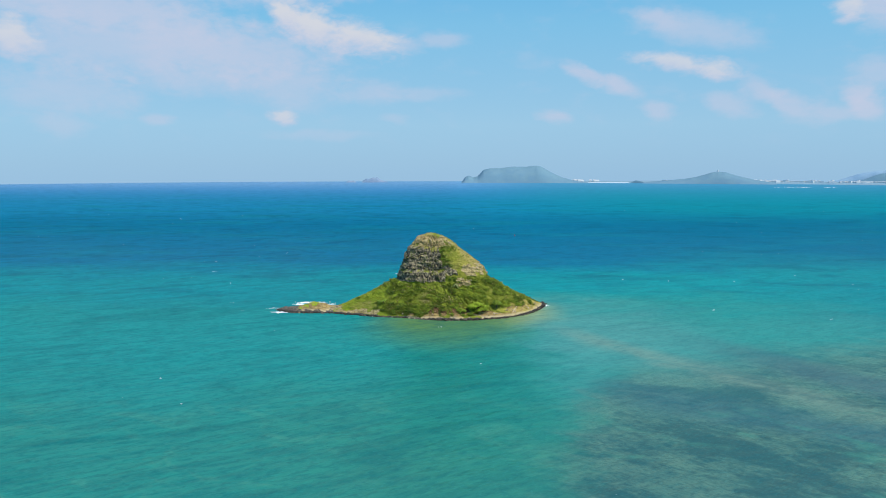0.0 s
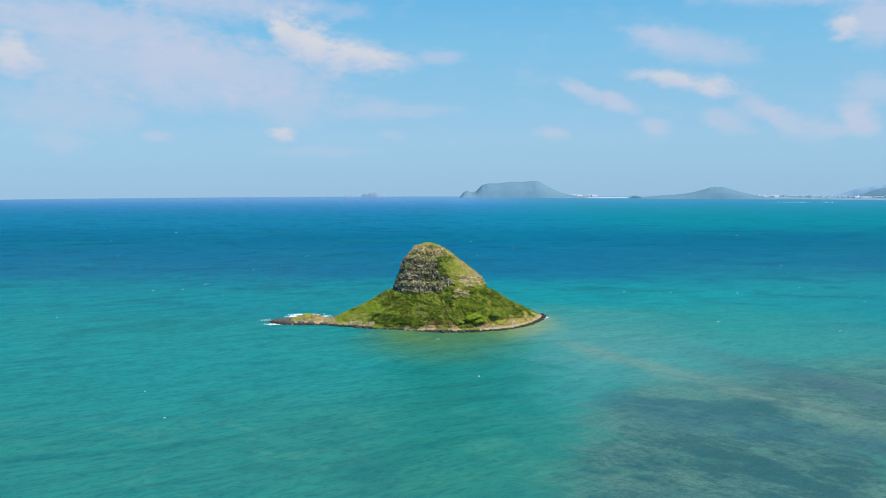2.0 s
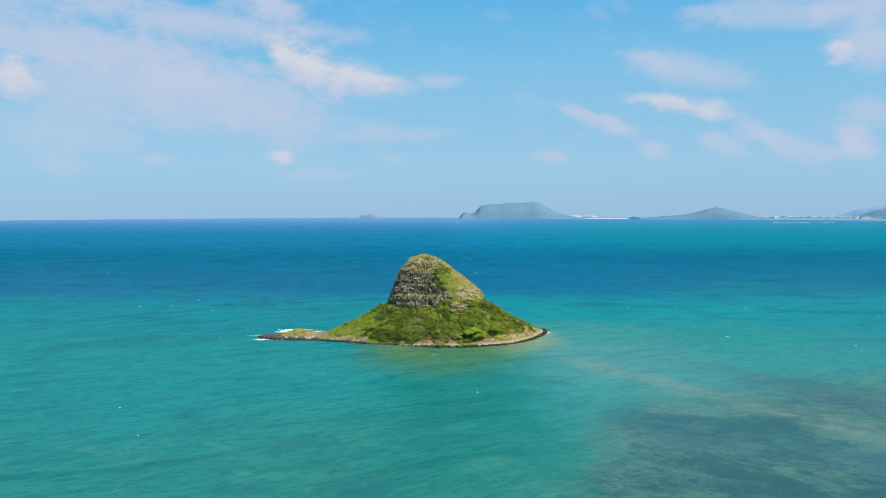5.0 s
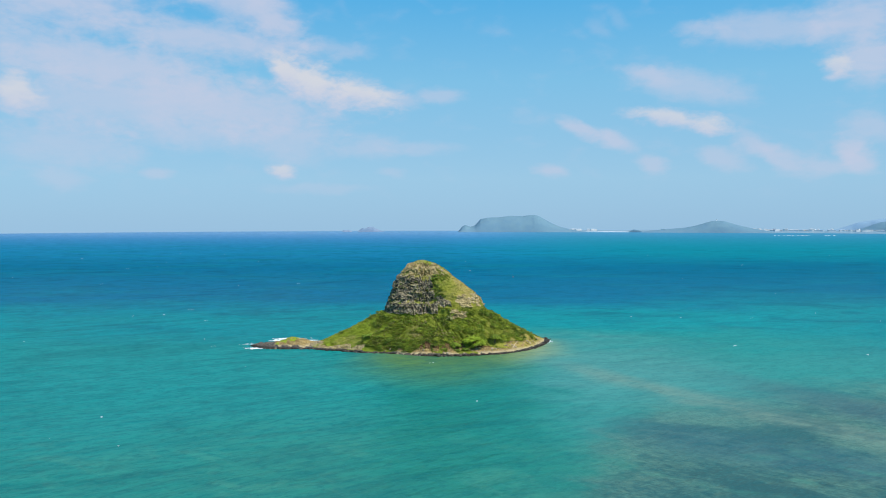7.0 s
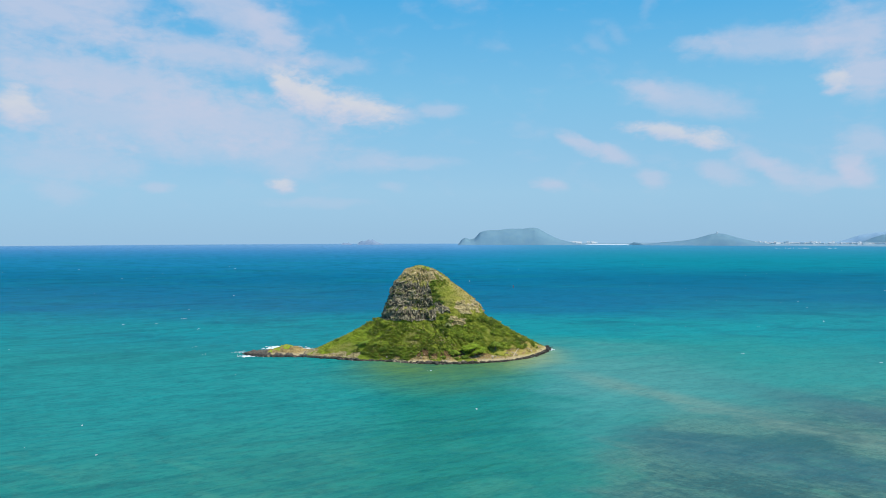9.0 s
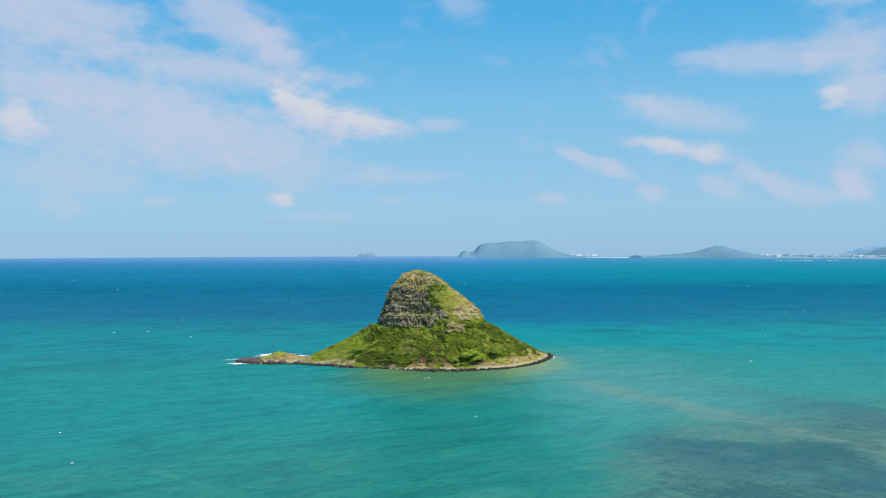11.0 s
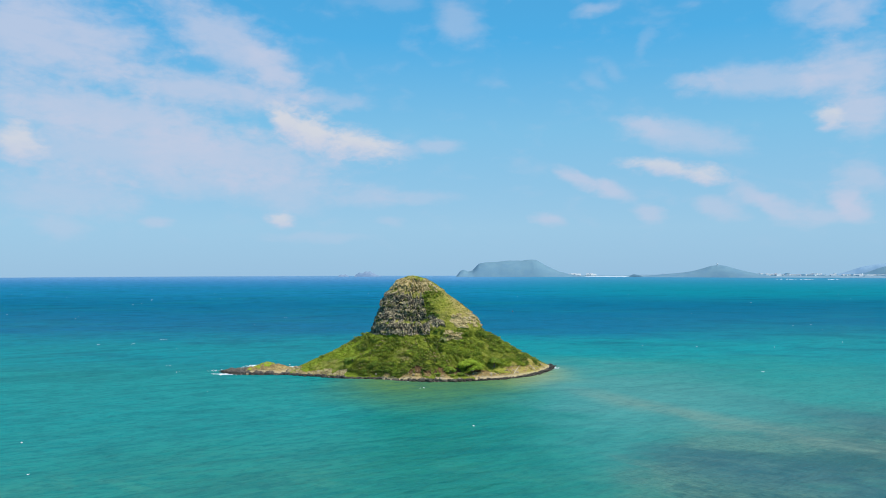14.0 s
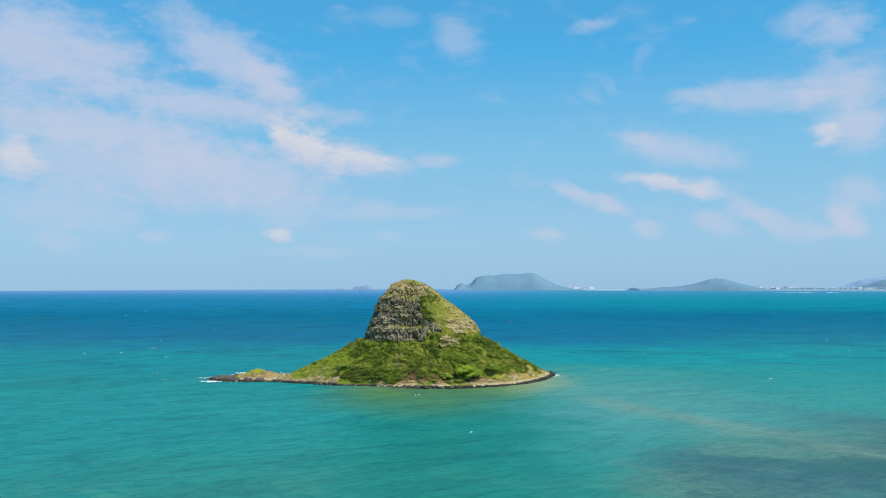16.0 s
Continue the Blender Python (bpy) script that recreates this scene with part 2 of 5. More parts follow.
    silt = g.math("MULTIPLY", g.math("SUBTRACT", 1.0, g.step(g.math("ABSOLUTE", across), 2.0, 38.0)), g.math("MULTIPLY", g.step(x, 45.0, 110.0), g.step(y, -330.0, -180.0)))
    sea = g.mix(g.math("MULTIPLY", g.math("MULTIPLY", silt, g.step(patch, 0.2, 0.6)), 0.58), sea, (0.205, 0.290, 0.220))
    dark = g.math("ADD", g.math("ADD", g.math("ADD", y, 210.0), g.math("MULTIPLY", g.math("SUBTRACT", x, 60.0), 0.62)), g.math("MULTIPLY", edge, 0.45))
    weed = g.math("MULTIPLY", g.math("SUBTRACT", 1.0, g.step(g.math("ABSOLUTE", dark), 6.0, 36.0)), g.math("MULTIPLY", g.step(x, 50.0, 105.0), 0.6))
    sea = g.mix(weed, sea, (0.040, 0.120, 0.140))
    dusk = g.math("SUBTRACT", across, 88.0)
    bank = g.math("MULTIPLY", g.math("SUBTRACT", 1.0, g.step(g.math("ABSOLUTE", dusk), 10.0, 58.0)), g.math("MULTIPLY", g.step(x, 120.0, 215.0), 0.6))
    sea = g.mix(bank, sea, (0.062, 0.125, 0.145))
    # shallow sandy bottom round the shore, the hill's green reflection painted in with it
    ex = g.math("DIVIDE", g.math("ADD", x, 10.0), 104.0)
    ey = g.math("DIVIDE", g.math("ADD", y, 2.0), 62.0)
    ring = g.math("ADD", g.math("SQRT", g.math("ADD", g.math("MULTIPLY", ex, ex), g.math("MULTIPLY", ey, ey))), g.math("MULTIPLY", g.math("SUBTRACT", mid, 0.5), 0.5))
    shoal = g.math("MULTIPLY", g.math("SUBTRACT", 1.0, g.step(g.math("ADD", ring, g.math("MULTIPLY", g.step(x, 25.0, 75.0), 0.28)), 0.85, 1.55)), g.math("MULTIPLY", g.step(x, -80.0, -20.0), g.math("SUBTRACT", 1.0, g.step(x, 62.0, 100.0))))
    sea = g.mix(g.math("MULTIPLY", shoal, 0.95), sea, g.mix(g.step(x, 15.0, 65.0), (0.165, 0.235, 0.034), (0.270, 0.350, 0.170)))
    # darker green-teal water reaching out from the island's front
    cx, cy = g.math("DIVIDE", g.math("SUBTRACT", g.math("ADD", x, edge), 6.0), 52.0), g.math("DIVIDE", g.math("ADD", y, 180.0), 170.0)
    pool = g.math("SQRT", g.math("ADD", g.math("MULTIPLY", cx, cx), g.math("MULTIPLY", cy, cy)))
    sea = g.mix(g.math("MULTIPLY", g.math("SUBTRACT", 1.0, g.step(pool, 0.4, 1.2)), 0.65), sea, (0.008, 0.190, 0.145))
    # the hill's green reflection before the shore, put into the water colour
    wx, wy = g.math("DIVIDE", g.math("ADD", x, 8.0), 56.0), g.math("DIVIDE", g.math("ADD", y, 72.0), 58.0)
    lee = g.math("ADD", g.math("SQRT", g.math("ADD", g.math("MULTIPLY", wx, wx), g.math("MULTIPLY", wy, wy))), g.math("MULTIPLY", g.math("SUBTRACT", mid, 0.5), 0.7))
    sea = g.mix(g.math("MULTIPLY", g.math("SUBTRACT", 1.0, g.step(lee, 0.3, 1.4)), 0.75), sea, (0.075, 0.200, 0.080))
    # pale sand seen through the near water
    sand = g.math("MULTIPLY", g.step(g.noise(streak, 0.045, 5.0, 0.62, 0.6), 0.52, 0.68), g.math("SUBTRACT", 1.0, g.step(y, -300.0, -190.0)))
    sea = g.mix(g.math("MULTIPLY", sand, 0.40), sea, (0.070, 0.275, 0.185))
    # open-water mottling: wind patches; swell crests, wave backs and small chop shaded by colour
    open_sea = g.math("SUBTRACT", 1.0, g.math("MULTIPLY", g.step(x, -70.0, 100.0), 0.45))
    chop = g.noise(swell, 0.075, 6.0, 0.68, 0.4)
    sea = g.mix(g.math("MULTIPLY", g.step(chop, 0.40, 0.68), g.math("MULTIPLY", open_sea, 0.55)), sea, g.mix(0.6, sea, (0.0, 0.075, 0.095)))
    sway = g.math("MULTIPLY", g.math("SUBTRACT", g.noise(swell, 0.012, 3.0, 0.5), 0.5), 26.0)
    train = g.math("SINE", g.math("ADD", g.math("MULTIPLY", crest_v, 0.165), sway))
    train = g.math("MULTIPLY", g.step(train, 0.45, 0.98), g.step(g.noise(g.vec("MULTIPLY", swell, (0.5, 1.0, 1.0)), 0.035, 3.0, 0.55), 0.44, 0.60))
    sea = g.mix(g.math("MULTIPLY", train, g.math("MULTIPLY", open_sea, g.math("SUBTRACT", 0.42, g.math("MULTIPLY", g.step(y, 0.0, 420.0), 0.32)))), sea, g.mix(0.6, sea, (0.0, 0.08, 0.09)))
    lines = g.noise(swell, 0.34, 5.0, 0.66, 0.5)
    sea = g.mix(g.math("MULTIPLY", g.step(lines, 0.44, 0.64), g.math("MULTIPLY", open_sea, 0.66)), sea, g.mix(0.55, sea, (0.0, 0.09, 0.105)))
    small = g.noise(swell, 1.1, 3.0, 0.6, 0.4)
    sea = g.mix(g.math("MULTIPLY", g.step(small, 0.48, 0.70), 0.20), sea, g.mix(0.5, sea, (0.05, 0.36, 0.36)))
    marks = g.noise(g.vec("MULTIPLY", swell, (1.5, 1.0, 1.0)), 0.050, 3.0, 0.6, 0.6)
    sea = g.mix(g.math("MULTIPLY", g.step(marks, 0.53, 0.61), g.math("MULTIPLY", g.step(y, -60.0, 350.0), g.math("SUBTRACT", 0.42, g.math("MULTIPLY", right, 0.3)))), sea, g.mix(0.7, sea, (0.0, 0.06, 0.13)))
    # broken crests
    cap = g.noise(g.vec("MULTIPLY", at, (0.35, 1.0, 1.0)), 0.23, 3.0, 0.5, 0.6)
    crest = g.math("MULTIPLY", g.step(cap, 0.775, 0.80), g.step(g.noise(at, 0.013, 2.0, 0.5), 0.56, 0.62))
    rip = g.noise(g.vec("MULTIPLY", swell, (1.5, 1.0, 1.0)), 0.55, 4.0, 0.6)
    roll = g.noise(swell, 0.14, 4.0, 0.55, 0.3)
    calm = g.math("SUBTRACT", 1.0, g.math("MULTIPLY", g.step(y, 700.0, 3200.0), 0.85))
    n = g.bump(roll, g.math("MULTIPLY", calm, 0.8), 1.8, g.bump(rip, g.math("MULTIPLY", calm, 0.5), 0.5))
    body, sheen, both = g.node("ShaderNodeBsdfDiffuse"), g.node("ShaderNodeBsdfGlossy"), g.node("ShaderNodeMixShader")
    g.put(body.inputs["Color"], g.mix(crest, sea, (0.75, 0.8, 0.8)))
    g.put(body.inputs["Normal"], n)
    g.put(sheen.inputs["Normal"], n)
    sheen.inputs["Roughness"].default_value = 0.2
    # a grazing look at the far sea shows more of the sky in it
    low = g.math("MULTIPLY", g.step(y, 1800.0, 4300.0), g.math("SUBTRACT", 0.14, g.math("MULTIPLY", right, 0.08)))
    g.put(both.inputs[0], g.math("ADD", g.math("SUBTRACT", 0.09, g.math("MULTIPLY", g.step(y, 100.0, 900.0), 0.06)), low))
    g.tree.links.new(body.outputs[0], both.inputs[1])
    g.tree.links.new(sheen.outputs[0], both.inputs[2])
    out = next(o for o in g.tree.nodes if o.bl_idname == "ShaderNodeOutputMaterial")
    g.tree.links.new(both.outputs[0], out.inputs[0])
    g.tree.nodes.remove(p)


def basalt(g, p):
    at = g.place()
    tall = g.vec("MULTIPLY", at, (1.0, 1.0, 0.55))
    crack = g.cells(tall, 0.85, "DISTANCE_TO_EDGE")
    cols = g.cells(tall, 0.85)
    block = g.split(g.cells(tall, 0.85, "F1", "Color"))[0]
    fine = g.noise(at, 1.5, 6.0, 0.72)
    band = g.noise(g.vec("MULTIPLY", at, (0.04, 0.04, 0.62)), 1.0, 4.0, 0.6, 0.3)
    tone = g.math("ADD", g.math("ADD", g.math("MULTIPLY", fine, 0.52), g.math("MULTIPLY", band, 0.40)), g.math("MULTIPLY", block, 0.16))
    c = g.ramp(tone, [(0.40, (0.040, 0.034, 0.030)), (0.50, (0.135, 0.115, 0.084)), (0.60, (0.34, 0.286, 0.200)), (0.74, (0.64, 0.54, 0.38))])
    c = g.mix(g.math("MULTIPLY", g.step(g.noise(at, 0.35, 5.0, 0.7), 0.62, 0.72), 0.35), c, (0.20, 0.18, 0.065))
    c = g.mix(g.math("SUBTRACT", 1.0, g.step(crack, 0.0, 0.10)), c, (0.028, 0.026, 0.025))
    # dust and dry grass lie on the ledges
    flat = g.step(g.split(g.node("ShaderNodeNewGeometry").outputs["True Normal"])[2], 0.55, 0.85)
    c = g.mix(g.math("MULTIPLY", flat, 0.75), c, g.mix(g.step(fine, 0.4, 0.6), (0.30, 0.27, 0.10), (0.56, 0.48, 0.30)))
    g.put(p.inputs["Base Color"], c)
    g.put(p.inputs["Normal"], g.bump(g.math("ADD", g.math("MULTIPLY", cols, -0.7), fine), 0.9, 0.6))


def turf(g, p):
    at = g.place()
    big = g.noise(at, 0.06, 5.0, 0.6)
    mid = g.noise(at, 0.14, 5.0, 0.62)
    fine = g.noise(g.vec("MULTIPLY", at, (1.0, 1.0, 0.6)), 1.3, 5.0, 0.7)
    green = g.ramp(g.math("ADD", g.math("MULTIPLY", mid, 0.72), g.math("MULTIPLY", fine, 0.28)),
                   [(0.32, (0.070, 0.095, 0.013)), (0.47, (0.130, 0.165, 0.019)), (0.60, (0.205, 0.240, 0.029)), (0.75, (0.31, 0.31, 0.065))])
    ridge = g.math("MULTIPLY", g.step(g.split(at)[2], 27.0, 40.0), 0.16)
    dry = g.math("MULTIPLY", g.step(g.math("ADD", g.math("ADD", big, ridge), g.math("MULTIPLY", fine, 0.25)), 0.66, 0.86), 0.6)
    x, y, z = g.split(at)
    ragged = g.math("MULTIPLY", g.math("SUBTRACT", mid, 0.5), 40.0)
    west = g.math("MULTIPLY", g.math("SUBTRACT", 1.0, g.step(g.math("ADD", g.math("ADD", x, g.math("MULTIPLY", g.math("SUBTRACT", z, 12.0), -1.0)), g.math("MULTIPLY", ragged, 2.2)), -82.0, -28.0)), 0.75)
    green = g.mix(west, green, g.mix(fine, (0.17, 0.25, 0.015), (0.37, 0.45, 0.040)))
    ochre = g.math("MULTIPLY", g.math("MULTIPLY", g.step(g.math("ADD", x, g.math("MULTIPLY", ragged, 0.4)), -10.0, 6.0), g.step(z, 26.0, 31.0)), 0.7)
    green = g.mix(ochre, green, g.mix(g.step(g.math("ADD", g.math("MULTIPLY", mid, 0.6), g.math("MULTIPLY", fine, 0.4)), 0.38, 0.62), (0.21, 0.23, 0.028), (0.43, 0.37, 0.075)))
    foot = g.math("MULTIPLY", g.math("MULTIPLY", g.step(g.math("ADD", x, g.math("MULTIPLY", ragged, 0.4)), 18.0, 42.0), g.math("SUBTRACT", 1.0, g.step(g.math("ADD", z, g.math("MULTIPLY", ragged, 0.2)), 8.0, 15.0))), 0.75)
    green = g.mix(foot, green, g.mix(g.step(g.math("ADD", g.math("MULTIPLY", mid, 0.5), g.math("MULTIPLY", fine, 0.5)), 0.38, 0.62), (0.22, 0.25, 0.028), (0.46, 0.40, 0.095)))
    g.put(p.inputs["Base Color"], g.mix(dry, green, (0.33, 0.245, 0.11)))
    g.put(p.inputs["Normal"], g.bump(fine, 0.7, 0.4, g.bump(g.noise(at, 0.4, 4.0, 0.6), 0.8, 1.0)))


def earth(g, p):
    at = g.place()
    fine = g.noise(at, 1.1, 6.0, 0.7)
    mid = g.noise(g.vec("MULTIPLY", at, (0.3, 0.3, 1.0)), 0.5, 4.0, 0.6)
    c = g.ramp(g.math("ADD", g.math("MULTIPLY", fine, 0.5), g.math("MULTIPLY", mid, 0.5)),
               [(0.34, (0.085, 0.050, 0.024)), (0.47, (0.23, 0.162, 0.068)), (0.60, (0.43, 0.325, 0.135)), (0.76, (0.60, 0.48, 0.25))])
    x, y, z = g.split(at)
    c = g.mix(g.math("MULTIPLY", g.math("MULTIPLY", g.step(g.noise(at, 0.3, 5.0, 0.65), 0.40, 0.56), g.step(x, 38.0, 54.0)), 0.8), c, (0.36, 0.315, 0.065))
    washed = g.math("SUBTRACT", 1.0, g.step(g.math("ADD", z, g.math("MULTIPLY", g.math("SUBTRACT", mid, 0.5), 4.0)), 1.2, 2.6))
    g.put(p.inputs["Base Color"], g.mix(g.math("MULTIPLY", washed, 0.55), c, g.mix(fine, (0.42, 0.34, 0.20), (0.80, 0.70, 0.48))))
    g.put(p.inputs["Normal"], g.bump(fine, 0.9, 0.5))


# reddish-brown soil, its tones darkened for the shade under the bank's overhang
def soil(g, p):
    at = g.place()
    fine = g.noise(at, 1.3, 6.0, 0.7)
    g.put(p.inputs["Base Color"], g.ramp(fine, [(0.32, (0.035, 0.020, 0.011)), (0.5, (0.120, 0.072, 0.036)), (0.72, (0.30, 0.20, 0.10))]))
    g.put(p.inputs["Normal"], g.bump(fine, 1.0, 0.6))


def crag(g, p):
    at = g.place()
    fine = g.noise(at, 1.2, 6.0, 0.7)
    mid = g.noise(at, 0.4, 4.0, 0.6)
    c = g.ramp(g.math("ADD", g.math("MULTIPLY", fine, 0.6), g.math("MULTIPLY", mid, 0.4)),
               [(0.34, (0.070, 0.053, 0.028)), (0.45, (0.26, 0.20, 0.095)), (0.57, (0.50, 0.40, 0.205)), (0.72, (0.76, 0.64, 0.40))])
    g.put(p.inputs["Base Color"], g.mix(g.math("MULTIPLY", g.step(mid, 0.60, 0.70), 0.4), c, (0.25, 0.22, 0.05)))
    g.put(p.inputs["Normal"], g.bump(fine, 1.0, 0.6))


def lava(g, p):
    at = g.place()
    fine = g.noise(at, 1.6, 6.0, 0.7)
    wet = g.step(g.split(at)[2], 1.6, 0.2)
    c = g.ramp(fine, [(0.30, (0.018, 0.017, 0.016)), (0.48, (0.075, 0.066, 0.056)), (0.68, (0.27, 0.225, 0.165))])
    g.put(p.inputs["Base Color"], g.mix(g.math("MULTIPLY", wet, 0.55), c, (0.018, 0.017, 0.018)))
    g.put(p.inputs["Roughness"], g.math("SUBTRACT", 0.8, g.math("MULTIPLY", wet, 0.45)))
    g.put(p.inputs["Normal"], g.bump(fine, 1.0, 0.4))


def stone(dark, light):
    def build(g, p):
        at = g.place()
        fine = g.noise(at, 1.8, 6.0, 0.7)
        tone = g.math("ADD", g.math("MULTIPLY", fine, 0.7), g.math("MULTIPLY", g.any(), 0.3))
        g.put(p.inputs["Base Color"], g.ramp(tone, [(0.3, dark), (0.75, light)]))
        g.put(p.inputs["Normal"], g.bump(fine, 0.9, 0.3))
    return build


def leaves(dark, light, dry):
    def build(g, p):
        at = g.place()
        r = g.math("ADD", g.math("MULTIPLY", g.island(), 0.20), g.math("MULTIPLY", g.noise(at, 0.11, 6.0, 0.68), 0.87))
        r = g.math("ADD", r, g.math("MULTIPLY", g.math("SUBTRACT", g.noise(at, 0.042, 3.0, 0.55), 0.5), 0.55))
        c = g.ramp(r, [(0.36, dark), (0.68, light)])
        g.put(p.inputs["Base Color"], g.mix(g.step(g.math("ADD", g.island(), g.noise(at, 0.3, 3.0, 0.6)), 1.42, 1.50), c, dry))
        g.put(p.inputs["Normal"], g.bump(g.noise(at, 3.0, 3.0, 0.6), 0.5, 0.15))
    return build


def plain(colour, vary=0.15, scale=1.0):
    def build(g, p):
        dark = tuple(v * (1 - vary) for v in colour)
        light = tuple(min(1.0, v * (1 + vary)) for v in colour)
        g.put(p.inputs["Base Color"], g.mix(g.noise(g.place(), scale, 5.0, 0.65), dark, light))
    return build


# both colours already hold the blue haze of the air between
def hazed_land(low, high):
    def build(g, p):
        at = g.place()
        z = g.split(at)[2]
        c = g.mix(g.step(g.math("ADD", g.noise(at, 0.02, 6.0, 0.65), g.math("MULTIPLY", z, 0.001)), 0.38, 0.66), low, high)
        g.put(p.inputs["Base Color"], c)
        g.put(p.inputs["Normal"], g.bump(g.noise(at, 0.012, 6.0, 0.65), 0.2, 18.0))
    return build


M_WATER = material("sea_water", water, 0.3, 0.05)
M_BASALT = material("basalt", basalt, 0.9, 0.2)
M_TURF = material("hill_grass", turf, 0.9, 0.15)
M_EARTH = material("bare_earth", earth, 0.95, 0.15)
M_SHADED_SOIL = material("shaded_brown_soil", soil, 0.95, 0.1)
M_CRAG = material("tan_crag", crag, 0.95, 0.15)
M_LAVA = material("lava_rock", lava, 0.8, 0.4)
M_BOULDER = material("boulder_stone", stone((0.020, 0.019, 0.018), (0.20, 0.175, 0.14)), 0.8, 0.35)
M_PALE = material("pale_stone", stone((0.20, 0.16, 0.10), (0.50, 0.42, 0.30)), 0.9, 0.2)
M_SCRUB = material("scrub_leaves", leaves((0.070, 0.106, 0.011), (0.190, 0.236, 0.018), (0.38, 0.30, 0.11)), 0.75, 0.25)
M_TUFT = material("grass_tufts", leaves((0.145, 0.190, 0.018), (0.33, 0.36, 0.038), (0.44, 0.37, 0.13)), 0.85, 0.2)
M_THICKET = material("thicket_leaves", leaves((0.048, 0.086, 0.010), (0.185, 0.265, 0.020), (0.25, 0.22, 0.07)), 0.75, 0.25)
M_BUSH = material("bush_leaves", leaves((0.120, 0.175, 0.014), (0.310, 0.385, 0.030), (0.36, 0.33, 0.08)), 0.7, 0.25)
M_TWIG = material("dry_twigs", leaves((0.20, 0.155, 0.060), (0.40, 0.33, 0.15), (0.46, 0.40, 0.22)), 0.9, 0.15)
M_SHRUB = material("shrub_leaves", leaves((0.070, 0.135, 0.013), (0.235, 0.325, 0.028), (0.27, 0.26, 0.08)), 0.7, 0.3)
M_TREE = material("bright_leaves", leaves((0.160, 0.255, 0.014), (0.370, 0.480, 0.034), (0.40, 0.47, 0.06)), 0.65, 0.3)
M_FROND = material("palm_leaves", leaves((0.13, 0.16, 0.05), (0.30, 0.32, 0.12), (0.36, 0.33, 0.16)), 0.6, 0.3)
M_BARK = material("bark", plain((0.16, 0.12, 0.085), 0.4, 3.0), 0.9, 0.2)
M_DRIFT = material("driftwood", plain((0.50, 0.43, 0.33), 0.3, 2.0), 0.9, 0.2)
M_FOAM = material("sea_foam", plain((0.76, 0.87, 0.92), 0.10, 1.2), 0.7, 0.3)
M_BUOY = material("buoy_paint", plain((0.26, 0.07, 0.065), 0.2, 2.0), 0.5, 0.4)
M_STEEL = material("buoy_steel", plain((0.30, 0.30, 0.31), 0.2, 4.0), 0.5, 0.5, 0.6)
# colours across the bay, paled and blued to paint in the haze
M_HILL = material("far_hill", hazed_land((0.142, 0.262, 0.355), (0.158, 0.280, 0.358)), 1.0, 0.0)
M_COVE = material("far_rock", hazed_land((0.10, 0.20, 0.28), (0.13, 0.235, 0.30)), 1.0, 0.0)
M_RANGE = material("far_range", hazed_land((0.235, 0.375, 0.52), (0.255, 0.395, 0.53)), 1.0, 0.0)
M_ISLET = material("far_islet", hazed_land((0.17, 0.26, 0.38), (0.24, 0.31, 0.42)), 1.0, 0.0)
M_COAST = material("far_coast", hazed_land((0.19, 0.31, 0.40), (0.24, 0.35, 0.42)), 1.0, 0.0)
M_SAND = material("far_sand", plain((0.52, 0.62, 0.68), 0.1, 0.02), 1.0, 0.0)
M_HOUSE = material("far_walls", plain((0.72, 0.74, 0.75), 0.15, 0.05), 1.0, 0.0)
M_ROOF = material("far_roofs", plain((0.46, 0.50, 0.54), 0.2, 0.05), 1.0, 0.0)

# ---------------------------------------------------------------- mesh helpers
def mesh_of(name, verts, faces, mat, smooth=False):
    me = bpy.data.meshes.new(name)
    me.from_pydata([tuple(v) for v in np.asarray(verts, float).tolist()], [], [tuple(f) for f in np.asarray(faces).tolist()] if not isinstance(faces, list) else faces)
    me.materials.append(mat)
    if smooth:
        me.shade_smooth()
    me.update()
    return me


def thing(name, label, category, group="", at=(0, 0, 0), kind=""):
    ob = new(name)
    ob.location = at
    ob.empty_display_size = 0.5
    return tagged(ob, label, category, group, kind)


def part(name, me, parent, label="", kind=""):
    ob = new(name, me)
    ob.parent = parent
    return tagged(ob, label, kind=kind)


def hash3(i, j, k, seed):
    h = (i * 374761393 + j * 668265263 + k * 2147483647 + seed * 974634777) & 0xFFFFFFFF
    h = ((h ^ (h >> 13)) * 1274126177) & 0xFFFFFFFF
    return ((h ^ (h >> 16)) & 0xFFFFFF) / float(0xFFFFFF)


def vnoise(x, y, z, seed=0):
    """Value noise, -1 to 1."""
    x, y, z = np.broadcast_arrays(np.asarray(x, float), np.asarray(y, float), np.asarray(z, float))
    i, j, k = (np.floor(v).astype(np.int64) for v in (x, y, z))
    u, v, w = x - i, y - j, z - k
    u, v, w = (s * s * (3 - 2 * s) for s in (u, v, w))
    out = 0
    for a in (0, 1):
        for b in (0, 1):
            for c in (0, 1):
                out = out + hash3(i + a, j + b, k + c, seed) * (u if a else 1 - u) * (v if b else 1 - v) * (w if c else 1 - w)
    return out * 2 - 1


def fbm(x, y, z, octaves=4, seed=0):
    total, size = 0, 1.0
    for o in range(octaves):
        total = total + vnoise(np.asarray(x) * 2 ** o, np.asarray(y) * 2 ** o, np.asarray(z) * 2 ** o, seed + o) * size
        size *= 0.5
    return total


def smooth(a, b, x):
    s = np.clip((x - a) / (b - a), 0, 1)
    return s * s * (3 - 2 * s)


def grid_faces(rows, cols, wrap=False):
    j, i = np.meshgrid(np.arange(rows - 1), np.arange(cols if wrap else cols - 1), indexing="ij")
    n = (i + 1) % cols
    return np.stack([j * cols + i, j * cols + n, (j + 1) * cols + n, (j + 1) * cols + i], -1).reshape(-1, 4)


